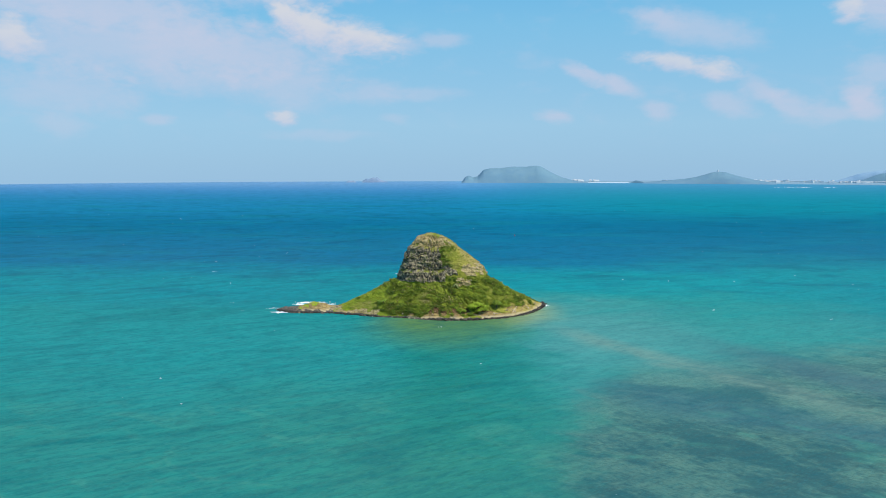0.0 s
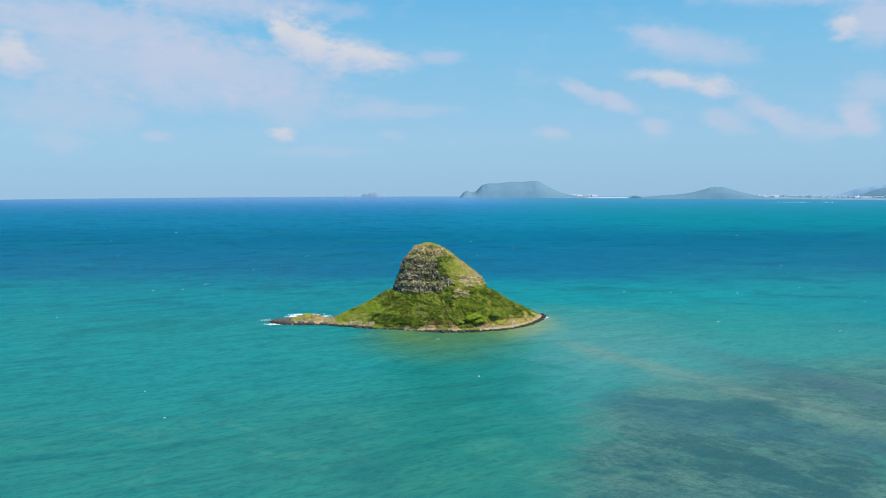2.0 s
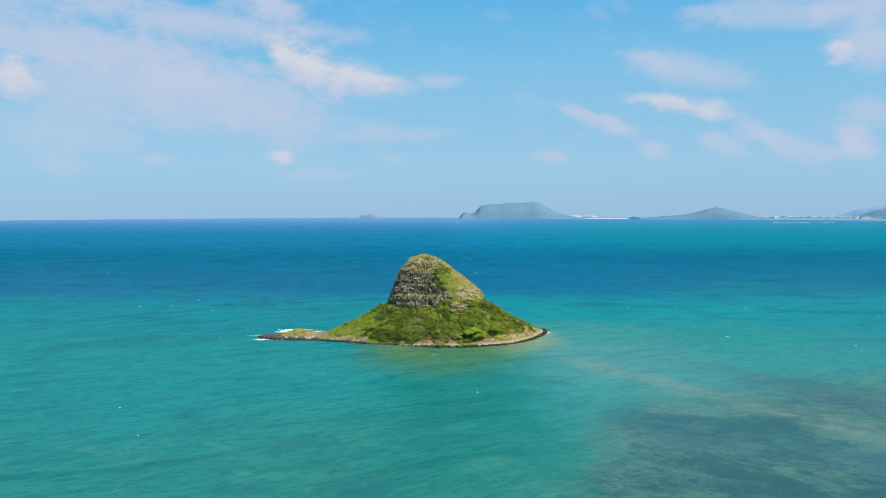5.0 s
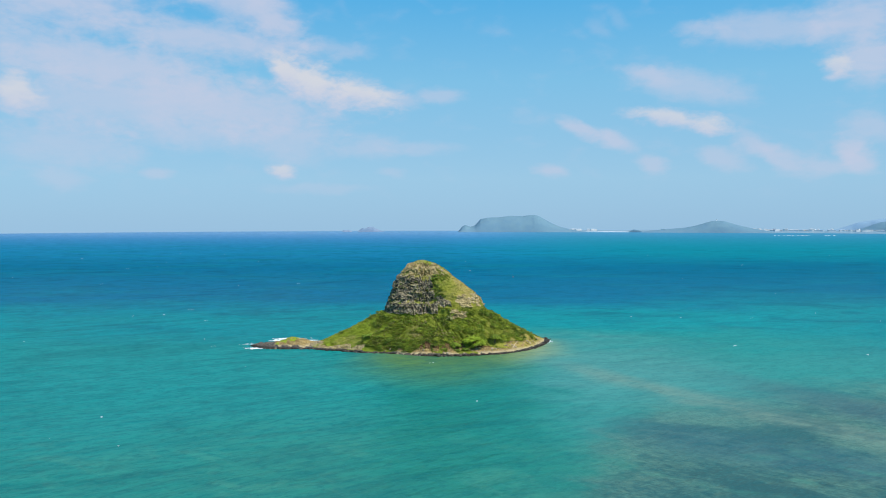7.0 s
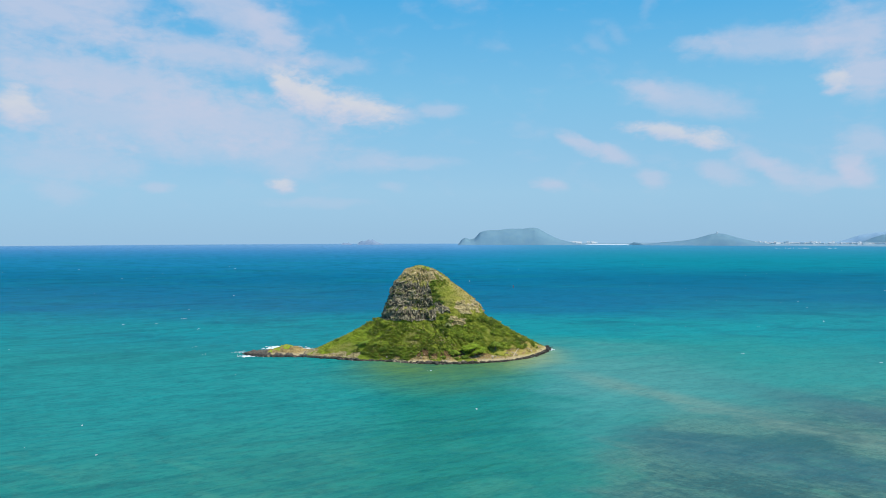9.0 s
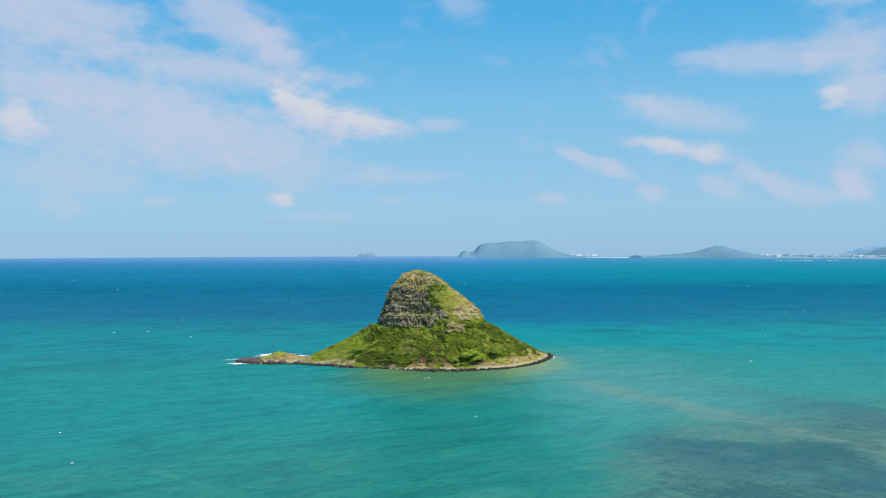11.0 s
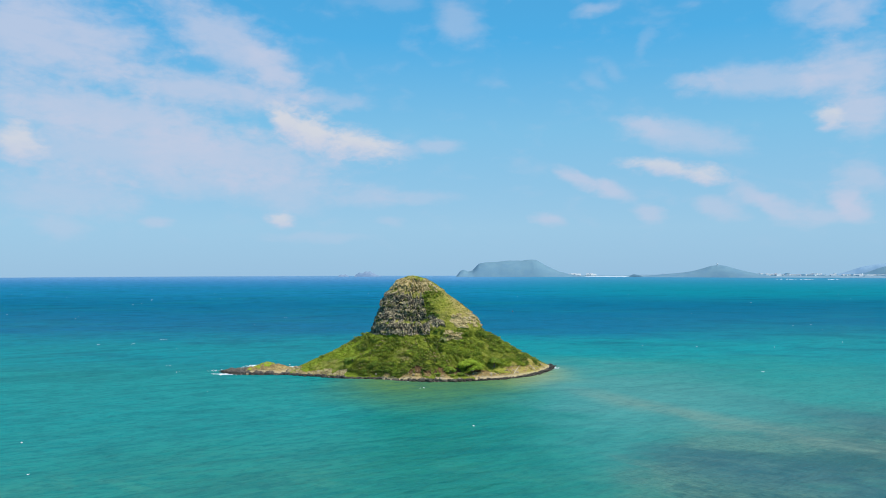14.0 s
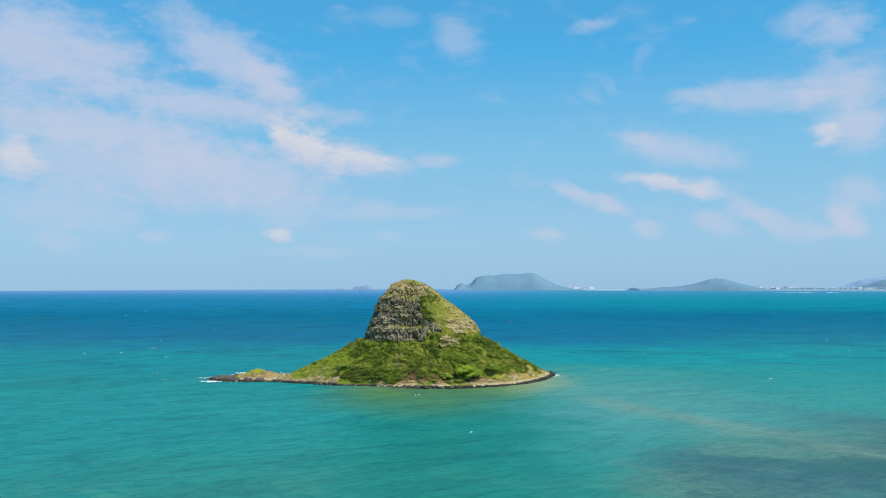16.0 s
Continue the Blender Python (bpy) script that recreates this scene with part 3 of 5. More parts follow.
def used_only(verts, faces):
    keep, back = np.unique(faces, return_inverse=True)
    return verts[keep], back.reshape(faces.shape)


# ---------------------------------------------------------------- the sea
def build_sea():
    """One sheet, finer near the island, that reaches the horizon, with a real swell."""
    rings = 150.0 * 1.0056 ** np.arange(625)
    rings = np.r_[0.0, 40.0, 90.0, rings[rings < 4880], 4900.0]
    ahead = np.linspace(-38, 38, 420)
    turn = np.radians(np.r_[ahead, np.linspace(40, 320, 71)[:-1]])
    r, a = np.meshgrid(rings, turn, indexing="ij")
    x, y = -5 + r * np.sin(a), -560 + r * np.cos(a)
    z = 0
    for length, size, way, seed in ((46.0, 0.40, 0.68, 3), (21.0, 0.26, 0.55, 5), (11.0, 0.16, 0.85, 9), (6.0, 0.09, 0.6, 13)):
        u, v = x * math.cos(way) + y * math.sin(way), -x * math.sin(way) + y * math.cos(way)
        z = z + vnoise(u / length / 2.6, v / length * 1.6, 0.0, seed) * size * (1 - smooth(40 * length, 70 * length, r))
    z = z * smooth(120, 180, r)
    verts = np.stack([x, y, z], -1).reshape(-1, 3)
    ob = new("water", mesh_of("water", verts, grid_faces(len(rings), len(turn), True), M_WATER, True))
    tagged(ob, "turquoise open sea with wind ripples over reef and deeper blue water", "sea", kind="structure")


build_sea()

# ---------------------------------------------------------------- the island
AXIS = (-21.0, 1.0)
# height; reach to the left, right, front and back from the axis; squareness of the plan
LEVELS = [
    (3.5, 75.0, 87.5, 40.0, 46.0, 1.55),
    (8.0, 64.0, 80.0, 35.0, 41.0, 1.6),
    (16.0, 47.5, 67.5, 27.5, 33.0, 1.7),
    (22.0, 36.0, 56.8, 21.8, 28.0, 1.8),
    (24.6, 30.5, 50.6, 19.6, 26.0, 2.0),
    (26.0, 26.9, 47.4, 18.6, 24.0, 2.2),
    (30.5, 25.7, 43.9, 18.2, 22.0, 2.3),
    (33.0, 25.3, 42.7, 17.9, 21.2, 2.3),
    (34.7, 24.0, 41.8, 16.4, 20.0, 2.3),
    (40.0, 21.6, 37.9, 15.4, 18.5, 2.2),
    (47.0, 18.5, 28.4, 13.6, 16.0, 2.2),
    (51.5, 16.0, 23.0, 12.0, 13.7, 2.1),
    (53.0, 14.8, 21.2, 10.6, 12.8, 2.1),
    (57.0, 11.6, 16.4, 8.8, 10.0, 2.0),
    (61.3, 7.0, 8.2, 5.0, 5.2, 2.0),
    (63.0, 2.6, 2.2, 1.8, 2.0, 2.0),
]
# the waterline, counter-clockwise from the rocky point
SHORE = [(74, 21), (68, 36), (42, 49), (2, 53), (-45, 36), (-80, 18), (-100, 9), (-106, 0), (-97, -17), (-75, -23),
         (-44, -33), (-13, -41), (12, -40.5), (35, -36), (53, -21.5), (66.5, 0), (71.5, 13)]


def polar(points):
    q = np.array(points, float) - AXIS
    a, r = np.arctan2(q[:, 1], q[:, 0]) % (2 * np.pi), np.hypot(q[:, 0], q[:, 1])
    o = np.argsort(a)
    return np.r_[a[o] - 2 * np.pi, a[o], a[o] + 2 * np.pi], np.tile(r[o], 3)


SHORE_A, SHORE_R = polar(SHORE)


def shore_radius(a):
    a = np.asarray(a) % (2 * np.pi)
    return sum(np.interp(a + d, SHORE_A, SHORE_R) for d in (-0.04, 0, 0.04)) / 3


def plan_radius(a, z):
    """Distance of the hillside from the axis, before roughness."""
    c, s = np.cos(a), np.sin(a)
    rows = [(-4.0, shore_radius(a) + 3.0), (0.0, shore_radius(a)), (1.4, shore_radius(a) - 1.6)]
    for h, left, right, front, back, p in LEVELS:
        ex, ey = np.where(c > 0, right, left), np.where(s > 0, back, front)
        lee = (c < 0) & (s > 0) & (h < 24)      # sharp-backed western ridge
        p = np.where(lee, 1.12, p)
        rad = (np.abs(c / ex) ** p + np.abs(s / ey) ** p) ** (-1 / p)
        if h < 17:
            rad = np.clip(rad, shore_radius(a) - 30 * lee - 8 * smooth(0.4, 0.8, -c) * (h > 4) - 5.0 - 1.5 * (h - 1.4) - 50 * (h > 9), shore_radius(a) - 2.6 - 0.55 * (h - 1.4))
            rad = np.maximum(rad, 12)
        rows.append((h, rad))
    out = np.zeros(np.broadcast(a, z).shape)
    for (h0, r0), (h1, r1) in zip(rows[:-1], rows[1:]):
        inside = (z >= h0) & (z <= h1)
        f = np.clip((z - h0) / (h1 - h0), 0, 1)
        out = np.where(inside, r0 + (r1 - r0) * f, out)
    return out


def sector(a, start, stop, soft):
    """1 between two bearings in degrees, counter-clockwise."""
    d = np.degrees(a) % 360
    return smooth(start - soft, start + soft, d) * (1 - smooth(stop - soft, stop + soft, d))


def rockiness(a, z):
    """How far the hillside is bare basalt."""
    n = fbm(a * 9, z * 0.16, 0.0, 4, 21)
    zz = z + n * 1.6
    edge = a + n * 0.05
    upper = sector(edge, 95, 301, 2) * smooth(34.6, 35.6, z + n * 0.8) * (1 - smooth(50.5, 54.0, zz + fbm(a * 14, 0, 0, 2, 5) * 2))
    lower = sector(edge, 95, 303, 2) * smooth(25.0, 25.9, z + n * 0.6) * (1 - smooth(32.4, 33.6, z + n * 0.8))
    brow = sector(edge, 301, 325, 3) * smooth(31.2, 32.2, zz) * (1 - smooth(36.0, 37.4, zz + 1.6 * sector(a, 316, 330, 5)))
    ledge = sector(edge, 95, 292, 3) * smooth(31, 33, zz) * (1 - smooth(36, 37, zz)) * smooth(-0.6, -0.2, fbm(a * 16, z * 0.3, 3.0, 3, 44)) * 0.9
    cap = smooth(52, 54, zz) * (1 - smooth(60.5, 62, zz)) * smooth(-0.75, -0.35, fbm(a * 8, z * 0.35, 5.0, 4, 61)) * sector(a, 60, 348, 8)
    return np.maximum.reduce([upper, lower, brow, ledge, cap])


def bareness(a, z):
    """How far the slope is bare, pale earth and rock."""
    d = np.degrees(a) % 360
    n = fbm(a * 10, z * 0.25, 1.0, 4, 33)
    bank = smooth(0.4, 0.7, z) * (1 - smooth(1.7, 2.3, z + n * 2.3 - 1.2 * sector(a, 262, 316, 8) - 1.7 * sector(a, 316, 336, 5))) * sector(a, 232, 352, 8)
    point = np.maximum(smooth(335, 344, d + n * 4), 1 - smooth(8, 16, d)) * (1 - smooth(4.6, 7.0, z + n * 3.4)) * smooth(0.5, 0.9, z)
    west = sector(a, 180, 215, 6) * (1 - smooth(2.6, 4.4, z + n * 2.5)) * smooth(1.0, 1.6, z)
    turn = (d + 180) % 360
    nose = smooth(146, 154, turn + n * 6) * (1 - smooth(196, 204, turn)) * smooth(29.5, 31, z + n * 1.5) * (1 - smooth(38.0, 41, z + n * 2.0)) * smooth(-0.55, -0.2, n)
    chin = sector(a + n * 0.06, 317, 335, 4) * smooth(22.4, 23.4, z + n * 1.4) * (1 - smooth(26.2, 28.0, z + n * 2.0))
    scarp = sector(a + n * 0.05, 266, 340, 5) * smooth(3.2, 3.8, z + n * 1.2) * (1 - smooth(6.4, 8.0, z + n * 2.4)) * smooth(-0.25, 0.1, fbm(a * 22, z * 0.12, 2.0, 3, 36) + 0.7 * sector(a, 268, 308, 6) - 0.2)
    return np.maximum.reduce([bank, point, west, nose, chin, scarp])


def gully(a, z):
    """Depth of the runnels that cut the slope, slanting as they fall; 0 on their crests."""
    return np.abs(fbm(a * 13 + z * 0.035, z * 0.03, 0.0, 3, 71))


def hillside(a, z):
    """Rough surface of the hill: place of the point at bearing a and height z, rock and bare shares."""
    r, rock, bare = plan_radius(a, z), rockiness(a, z), bareness(a, z)
    x, y = AXIS[0] + r * np.cos(a), AXIS[1] + r * np.sin(a)
    fade = smooth(0.0, 3.0, z) * (1 - smooth(60.5, 63, z))
    r = r + fade * (fbm(x * 0.06, y * 0.06, z * 0.06, 4, 2) * 1.1 + fbm(x * 0.2, y * 0.2, z * 0.2, 3, 4) * 0.9 * smooth(50, 54, z))
    r = r - fade * gully(a, z) * 4.2 * sector(a, 296, 358, 10) * (1 - smooth(22, 27, z)) * smooth(1, 5, z)
    arc = a * 27.0
    lean = z + fbm(a * 7, z * 0.1, 0, 3, 91) * 2.2
    flute = (1 - 0.75 * smooth(51.5, 53.5, z)) * np.abs(vnoise(arc / 1.35 + vnoise(arc / 4, lean / 5, 0, 80) * 0.6, lean / 3.6, 0.0, 81)) * (0.65 + 0.6 * (1 - smooth(32, 35, z)))
    cell = 0.7 - flute + vnoise(arc / 0.8, lean / 0.9, 0.0, 82) * 0.55 + fbm(arc / 5.0, lean / 3.4, 0.0, 3, 85) * 0.75
    bed = (z + fbm(a * 4, 0.0, 0.0, 2, 94) * 0.5 + vnoise(arc / 2.2, 0.0, z / 4.0, 95) * 0.3) / 2.7
    shelf = (0.5 - (bed - np.floor(bed))) * (0.15 + 0.5 * hash3(np.floor(bed).astype(np.int64), 3, 5, 17)) * smooth(33.0, 36.0, z)
    strata = vnoise(arc / 14.0, lean / 1.1, 0.0, 92) * 0.6 + np.where(vnoise(arc / 10.0, lean / 2.0, 0, 93) > 0.2, 0.5, 0.0) + shelf
    r = r + rock * fade * (cell + strata + 0.2)
    r = r + bare * fade * (vnoise(arc / 1.3, z / 1.1, 0.0, 84) * 0.5 + smooth(20, 23, z) * (0.9 + 1.6 * np.clip(fbm(arc / 3.0, z / 2.2, 0.0, 3, 88), -0.4, 1)))
    r = r + (1 - rock) * fade * vnoise(arc / 1.6, z / 1.2, 0.0, 83) * 0.25
    lift = np.where(rock > 0.5, 0.0, vnoise(x * 0.5, y * 0.5, 0.0, 86) * 0.2) * fade
    return AXIS[0] + r * np.cos(a), AXIS[1] + r * np.sin(a), z + lift, rock, bare


BEARINGS = np.linspace(0, 2 * np.pi, 1001)[:-1]
HEIGHTS = np.r_[np.linspace(-3.0, 25.0, 78), np.linspace(25.35, 54.0, 84), np.linspace(54.4, 62.9, 26)]
GRID_A, GRID_Z = np.meshgrid(BEARINGS, HEIGHTS)
HX, HY, HZ, ROCK, BARE = hillside(GRID_A, GRID_Z)


def pieces_of(faces, pick):
    """Number of the joined patch that each picked face belongs to, -1 for the rest."""
    idx = np.nonzero(pick)[0]
    tag = np.arange(faces.max() + 1)
    f = faces[idx]
    while True:
        low = tag[f].min(1)
        fresh = tag.copy()
        for k in range(4):
            np.minimum.at(fresh, f[:, k], low)
        fresh = fresh[fresh]
        if (fresh == tag).all():
            break
        tag = fresh
    out = np.full(len(faces), -1)
    out[idx] = np.unique(tag[f[:, 0]], return_inverse=True)[1]
    return out


def build_island():
    root = thing("island", "steep green volcanic islet with grey basalt cliffs rising from the sea", "island")
    verts = np.stack([HX, HY, HZ], -1).reshape(-1, 3)
    verts = np.vstack([verts, [[AXIS[0], AXIS[1], 63.3]]])
    cols = len(BEARINGS)
    faces = grid_faces(len(HEIGHTS), cols, True)
    rock = ROCK.reshape(-1)[faces].mean(1)
    bare = BARE.reshape(-1)[faces].mean(1)
    z = verts[faces, 2].mean(1)
    side = np.degrees(np.arctan2(verts[faces[:, 0], 1] - AXIS[1], verts[faces[:, 0], 0] - AXIS[0])) % 360
    low = z < 0.85 + 0.5 * (side > 192) * (side < 308) + 0.7 * fbm(verts[faces[:, 0], 0] * 0.3, verts[faces[:, 0], 1] * 0.3, 0.0, 3, 6)
    kinds = np.where(low, 3, np.where(rock > 0.5, 0, np.where(bare > 0.5, 2, np.where(z > 50, 4, 1))))
    patch = pieces_of(faces, kinds == 2)
    size = np.bincount(patch + 1)
    kinds = np.where((kinds == 2) & (size[patch + 1] < 120), 1, kinds)
    upper = (kinds == 0) & (z > 34.2)
    for name, pick, mat, label, soft in (
            ("summit_rock", upper & (z > 52.6), M_CRAG, "pale weathered rock round the summit", False),
            ("upper_cliff", upper & (z <= 52.6), M_BASALT, "tall grey band of columnar basalt", False),
            ("lower_cliff", (kinds == 0) & ~upper, M_BASALT, "dark fluted basalt band under a grassy ledge", False),
            ("grassy_slope", kinds == 1, M_TURF, "yellow-green grass and scrub slope", True),
            ("bare_bank", (kinds == 2) & (z < 15) & (side > 225) & (side < 338) & (z < 4.2), M_EARTH, "pale eroded earth bank", False),
            ("earth_scarp", (kinds == 2) & (z < 15) & (side > 225) & (side < 338) & (z >= 4.2), M_SHADED_SOIL, "bare brown earth scarp", False),
            ("bare_point", (kinds == 2) & (z < 15) & ((side >= 338) | (side < 60)), M_EARTH, "ochre bare slope at the point", False),
            ("west_bank", (kinds == 2) & (z < 15) & (side >= 60) & (side <= 225), M_CRAG, "tan bare bank beside the spit", False),
            ("tan_crag", (kinds == 2) & (z >= 15), M_CRAG, "weathered tan rock on the shoulder", False),
            ("shore_shelf", kinds == 3, M_LAVA, "wet black lava shelf at the waterline", False),
            ("summit_cap", kinds == 4, M_TURF, "grass-topped rounded summit", True)):
        f = faces[pick]
        if not len(f):
            continue
        if name == "earth_scarp":
            split = pieces_of(faces, pick)
            for one in np.unique(split[split >= 0]):
                part(name, mesh_of(name, *used_only(verts, faces[split == one]), mat), root, label)
            continue
        if name == "summit_cap":
            last = (len(HEIGHTS) - 1) * cols
            fan = np.array([[last + i, last + (i + 1) % cols, len(verts) - 1, len(verts) - 1] for i in range(cols)])
            v, f = used_only(verts, np.vstack([f, fan]))
            f = [tuple(q[:3]) if q[2] == q[3] else tuple(q) for q in f.tolist()]
        else:
            v, f = used_only(verts, f)
        part(name, mesh_of(name, v, f, mat, soft), root, label)
    return root


build_island()


# the low spit that runs out from the island's foot
def spit_height(x, y):
    mid = -1.5 + 0.055 * (x + 120) + 3.0 * np.sin((x + 146) / 18.0)
    half = np.interp(x, [-150, -146, -138, -125, -112, -100, -88, -78], [0.2, 2.5, 8, 13, 16, 15, 15, 14])
    ridge = np.interp(x, [-150, -146, -140, -131, -124, -118, -114, -109, -106, -103, -98, -92, -78], [-1.5, 0.8, 1.8, 2.2, 3.6, 5.8, 6.2, 5.0, 3.2, 2.0, 2.0, 3.2, 5.0])
    d = np.abs(y - mid) / np.maximum(half, 0.1)
    h = ridge * np.clip(1 - d ** 1.7, -1, 1) + fbm(x * 0.16, y * 0.16, 0, 4, 12) * 0.9 + fbm(x * 0.6, y * 0.6, 0, 3, 17) * 0.45
    return np.where(d > 1.0, -1.2 * (d - 1) - 0.2 + h * 0.15, h)


def build_spit():
    root = thing("rocky_spit", "low black lava spit with a grassy tan knob", "rock spit")
    x, y = np.meshgrid(np.arange(-152, -78, 0.45), np.arange(-24, 24, 0.45), indexing="ij")
    z = spit_height(x, y)
    verts = np.stack([x, y, z], -1).reshape(-1, 3)
    faces = grid_faces(*x.shape)[:, ::-1]
    fx, fz = verts[faces, 0].mean(1), verts[faces, 2].mean(1)
    wob = fbm(verts[faces[:, 0], 0] * 0.25, verts[faces[:, 0], 1] * 0.25, 0, 4, 23)
    knob = (fx > -129) & (fz > np.where(fx > -107, 1.3, 1.9) + wob * 1.0)
    green = knob & ((fz > 5.3 + wob * 1.6) | ((fx < -120) & (wob > 0.0) & (fz > 2.2)))
    tuft = pieces_of(faces, green)
    size = np.bincount(tuft + 1)
    green &= size[tuft + 1] > 60
    for name, pick, mat, label in (("lava_shelf", ~knob & (fz > -1.0), M_LAVA, "jagged wet black lava"),
                                   ("earth_knob", knob & ~green, M_EARTH, "tan weathered rock knob"),
                                   ("grass_cap", green, M_TURF, "yellow-green grass")):
        split = pieces_of(faces, pick) if name == "grass_cap" else np.where(pick, 0, -1)
        for one in range(split.max() + 1):
            part(name, mesh_of(name, *used_only(verts, faces[split == one]), mat), root, label)


build_spit()

# ---------------------------------------------------------------- far land across the bay
EYE = (-5.0, -544.0)


def bearing_place(b, r):
    return EYE[0] + r * np.sin(np.radians(b)), EYE[1] + r * np.cos(np.radians(b))


def far_mesh(name, profile, r, depth, mat, rough=0.12, seed=0, columns=160, squash=0.6):
    """A hill whose skyline follows (bearing, height), lying across the view at range r."""
    b = np.linspace(profile[0][0], profile[-1][0], columns)
    top = np.interp(b, [p[0] for p in profile], [p[1] for p in profile])
    v = np.linspace(-1, 1, 15)
    bb, vv = np.meshgrid(b, v)
    tt = np.broadcast_to(top, bb.shape)
    x, y = bearing_place(bb, r + vv * depth)
    h = tt * (1 - np.abs(vv) ** 1.8) ** squash * (1 + rough * fbm(x * 0.012, y * 0.012, 0, 4, seed) * np.abs(vv))
    h = h + rough * 16 * fbm(x * 0.03, y * 0.03, 0, 3, seed + 9) * np.clip(tt / 60, 0, 1) * np.clip(1 - vv * vv, 0, 1) * 0.5 - 1.0
    verts = np.stack([x, y, h], -1).reshape(-1, 3)
    return mesh_of(name, verts, grid_faces(15, columns), mat, True)


def far_hill(name, label, category, profile, r, depth, mat, seed, group="", **kw):
    root = thing(name, label, category, group)
    part("ridge", far_mesh("ridge", profile, r, depth, mat, seed=seed, **kw), root)
    return root


CRATER = [(1.15, 0), (1.46, 34), (1.72, 43), (2.07, 31), (2.41, 39), (2.84, 76), (3.35, 87), (4.12, 88), (4.7, 94), (5.2, 97), (6.04, 96),
          (6.5, 102), (6.9, 103), (7.2, 98), (7.6, 80), (8.3, 50), (8.9, 30), (9.6, 16), (10.4, 5), (11.0, 0)]
CONE = [(14.6, 0), (15.6, 12), (16.6, 19), (17.8, 28), (18.6, 40), (19.2, 55), (19.6, 65), (20.0, 69), (20.5, 66), (21.0, 54), (21.7, 38), (22.5, 24), (23.2, 15), (24.0, 0)]
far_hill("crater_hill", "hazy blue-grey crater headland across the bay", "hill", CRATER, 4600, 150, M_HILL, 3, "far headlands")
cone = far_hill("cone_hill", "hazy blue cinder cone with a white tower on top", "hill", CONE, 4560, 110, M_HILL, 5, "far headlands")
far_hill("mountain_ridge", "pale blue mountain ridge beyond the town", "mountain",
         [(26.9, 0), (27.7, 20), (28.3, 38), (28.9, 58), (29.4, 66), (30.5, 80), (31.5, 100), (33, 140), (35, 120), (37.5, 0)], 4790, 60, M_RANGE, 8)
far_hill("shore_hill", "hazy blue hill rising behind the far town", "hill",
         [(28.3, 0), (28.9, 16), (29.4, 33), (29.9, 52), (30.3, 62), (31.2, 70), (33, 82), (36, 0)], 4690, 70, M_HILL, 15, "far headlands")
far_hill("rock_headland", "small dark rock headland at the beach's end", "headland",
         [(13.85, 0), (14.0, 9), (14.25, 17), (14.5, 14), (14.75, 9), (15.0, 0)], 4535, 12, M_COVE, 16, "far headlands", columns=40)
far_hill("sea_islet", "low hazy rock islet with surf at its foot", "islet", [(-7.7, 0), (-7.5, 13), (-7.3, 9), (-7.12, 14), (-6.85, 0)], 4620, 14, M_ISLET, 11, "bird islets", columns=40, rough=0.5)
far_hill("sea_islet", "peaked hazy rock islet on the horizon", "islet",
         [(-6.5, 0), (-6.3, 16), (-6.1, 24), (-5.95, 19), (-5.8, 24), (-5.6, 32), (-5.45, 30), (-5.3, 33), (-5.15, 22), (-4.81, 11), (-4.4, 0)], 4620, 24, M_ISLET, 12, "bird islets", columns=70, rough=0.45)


def box(x0, x1, y0, y1, z0, z1):
    v = np.array([(x, y, z) for z in (z0, z1) for y in (y0, y1) for x in (x0, x1)], float)
    return v, [(0, 2, 3, 1), (4, 5, 7, 6), (0, 1, 5, 4), (2, 6, 7, 3), (0, 4, 6, 2), (1, 3, 7, 5)]


def gable(w, d, z0, z1, over=0.6):
    a, b = w / 2 + over, d / 2 + over
    v = [(-a, -b, z0), (a, -b, z0), (a, b, z0), (-a, b, z0), (-a, 0, z1), (a, 0, z1)]
    return np.array(v, float), [(0, 3, 2, 1), (0, 1, 5, 4), (2, 3, 4, 5), (0, 4, 3), (1, 2, 5)]


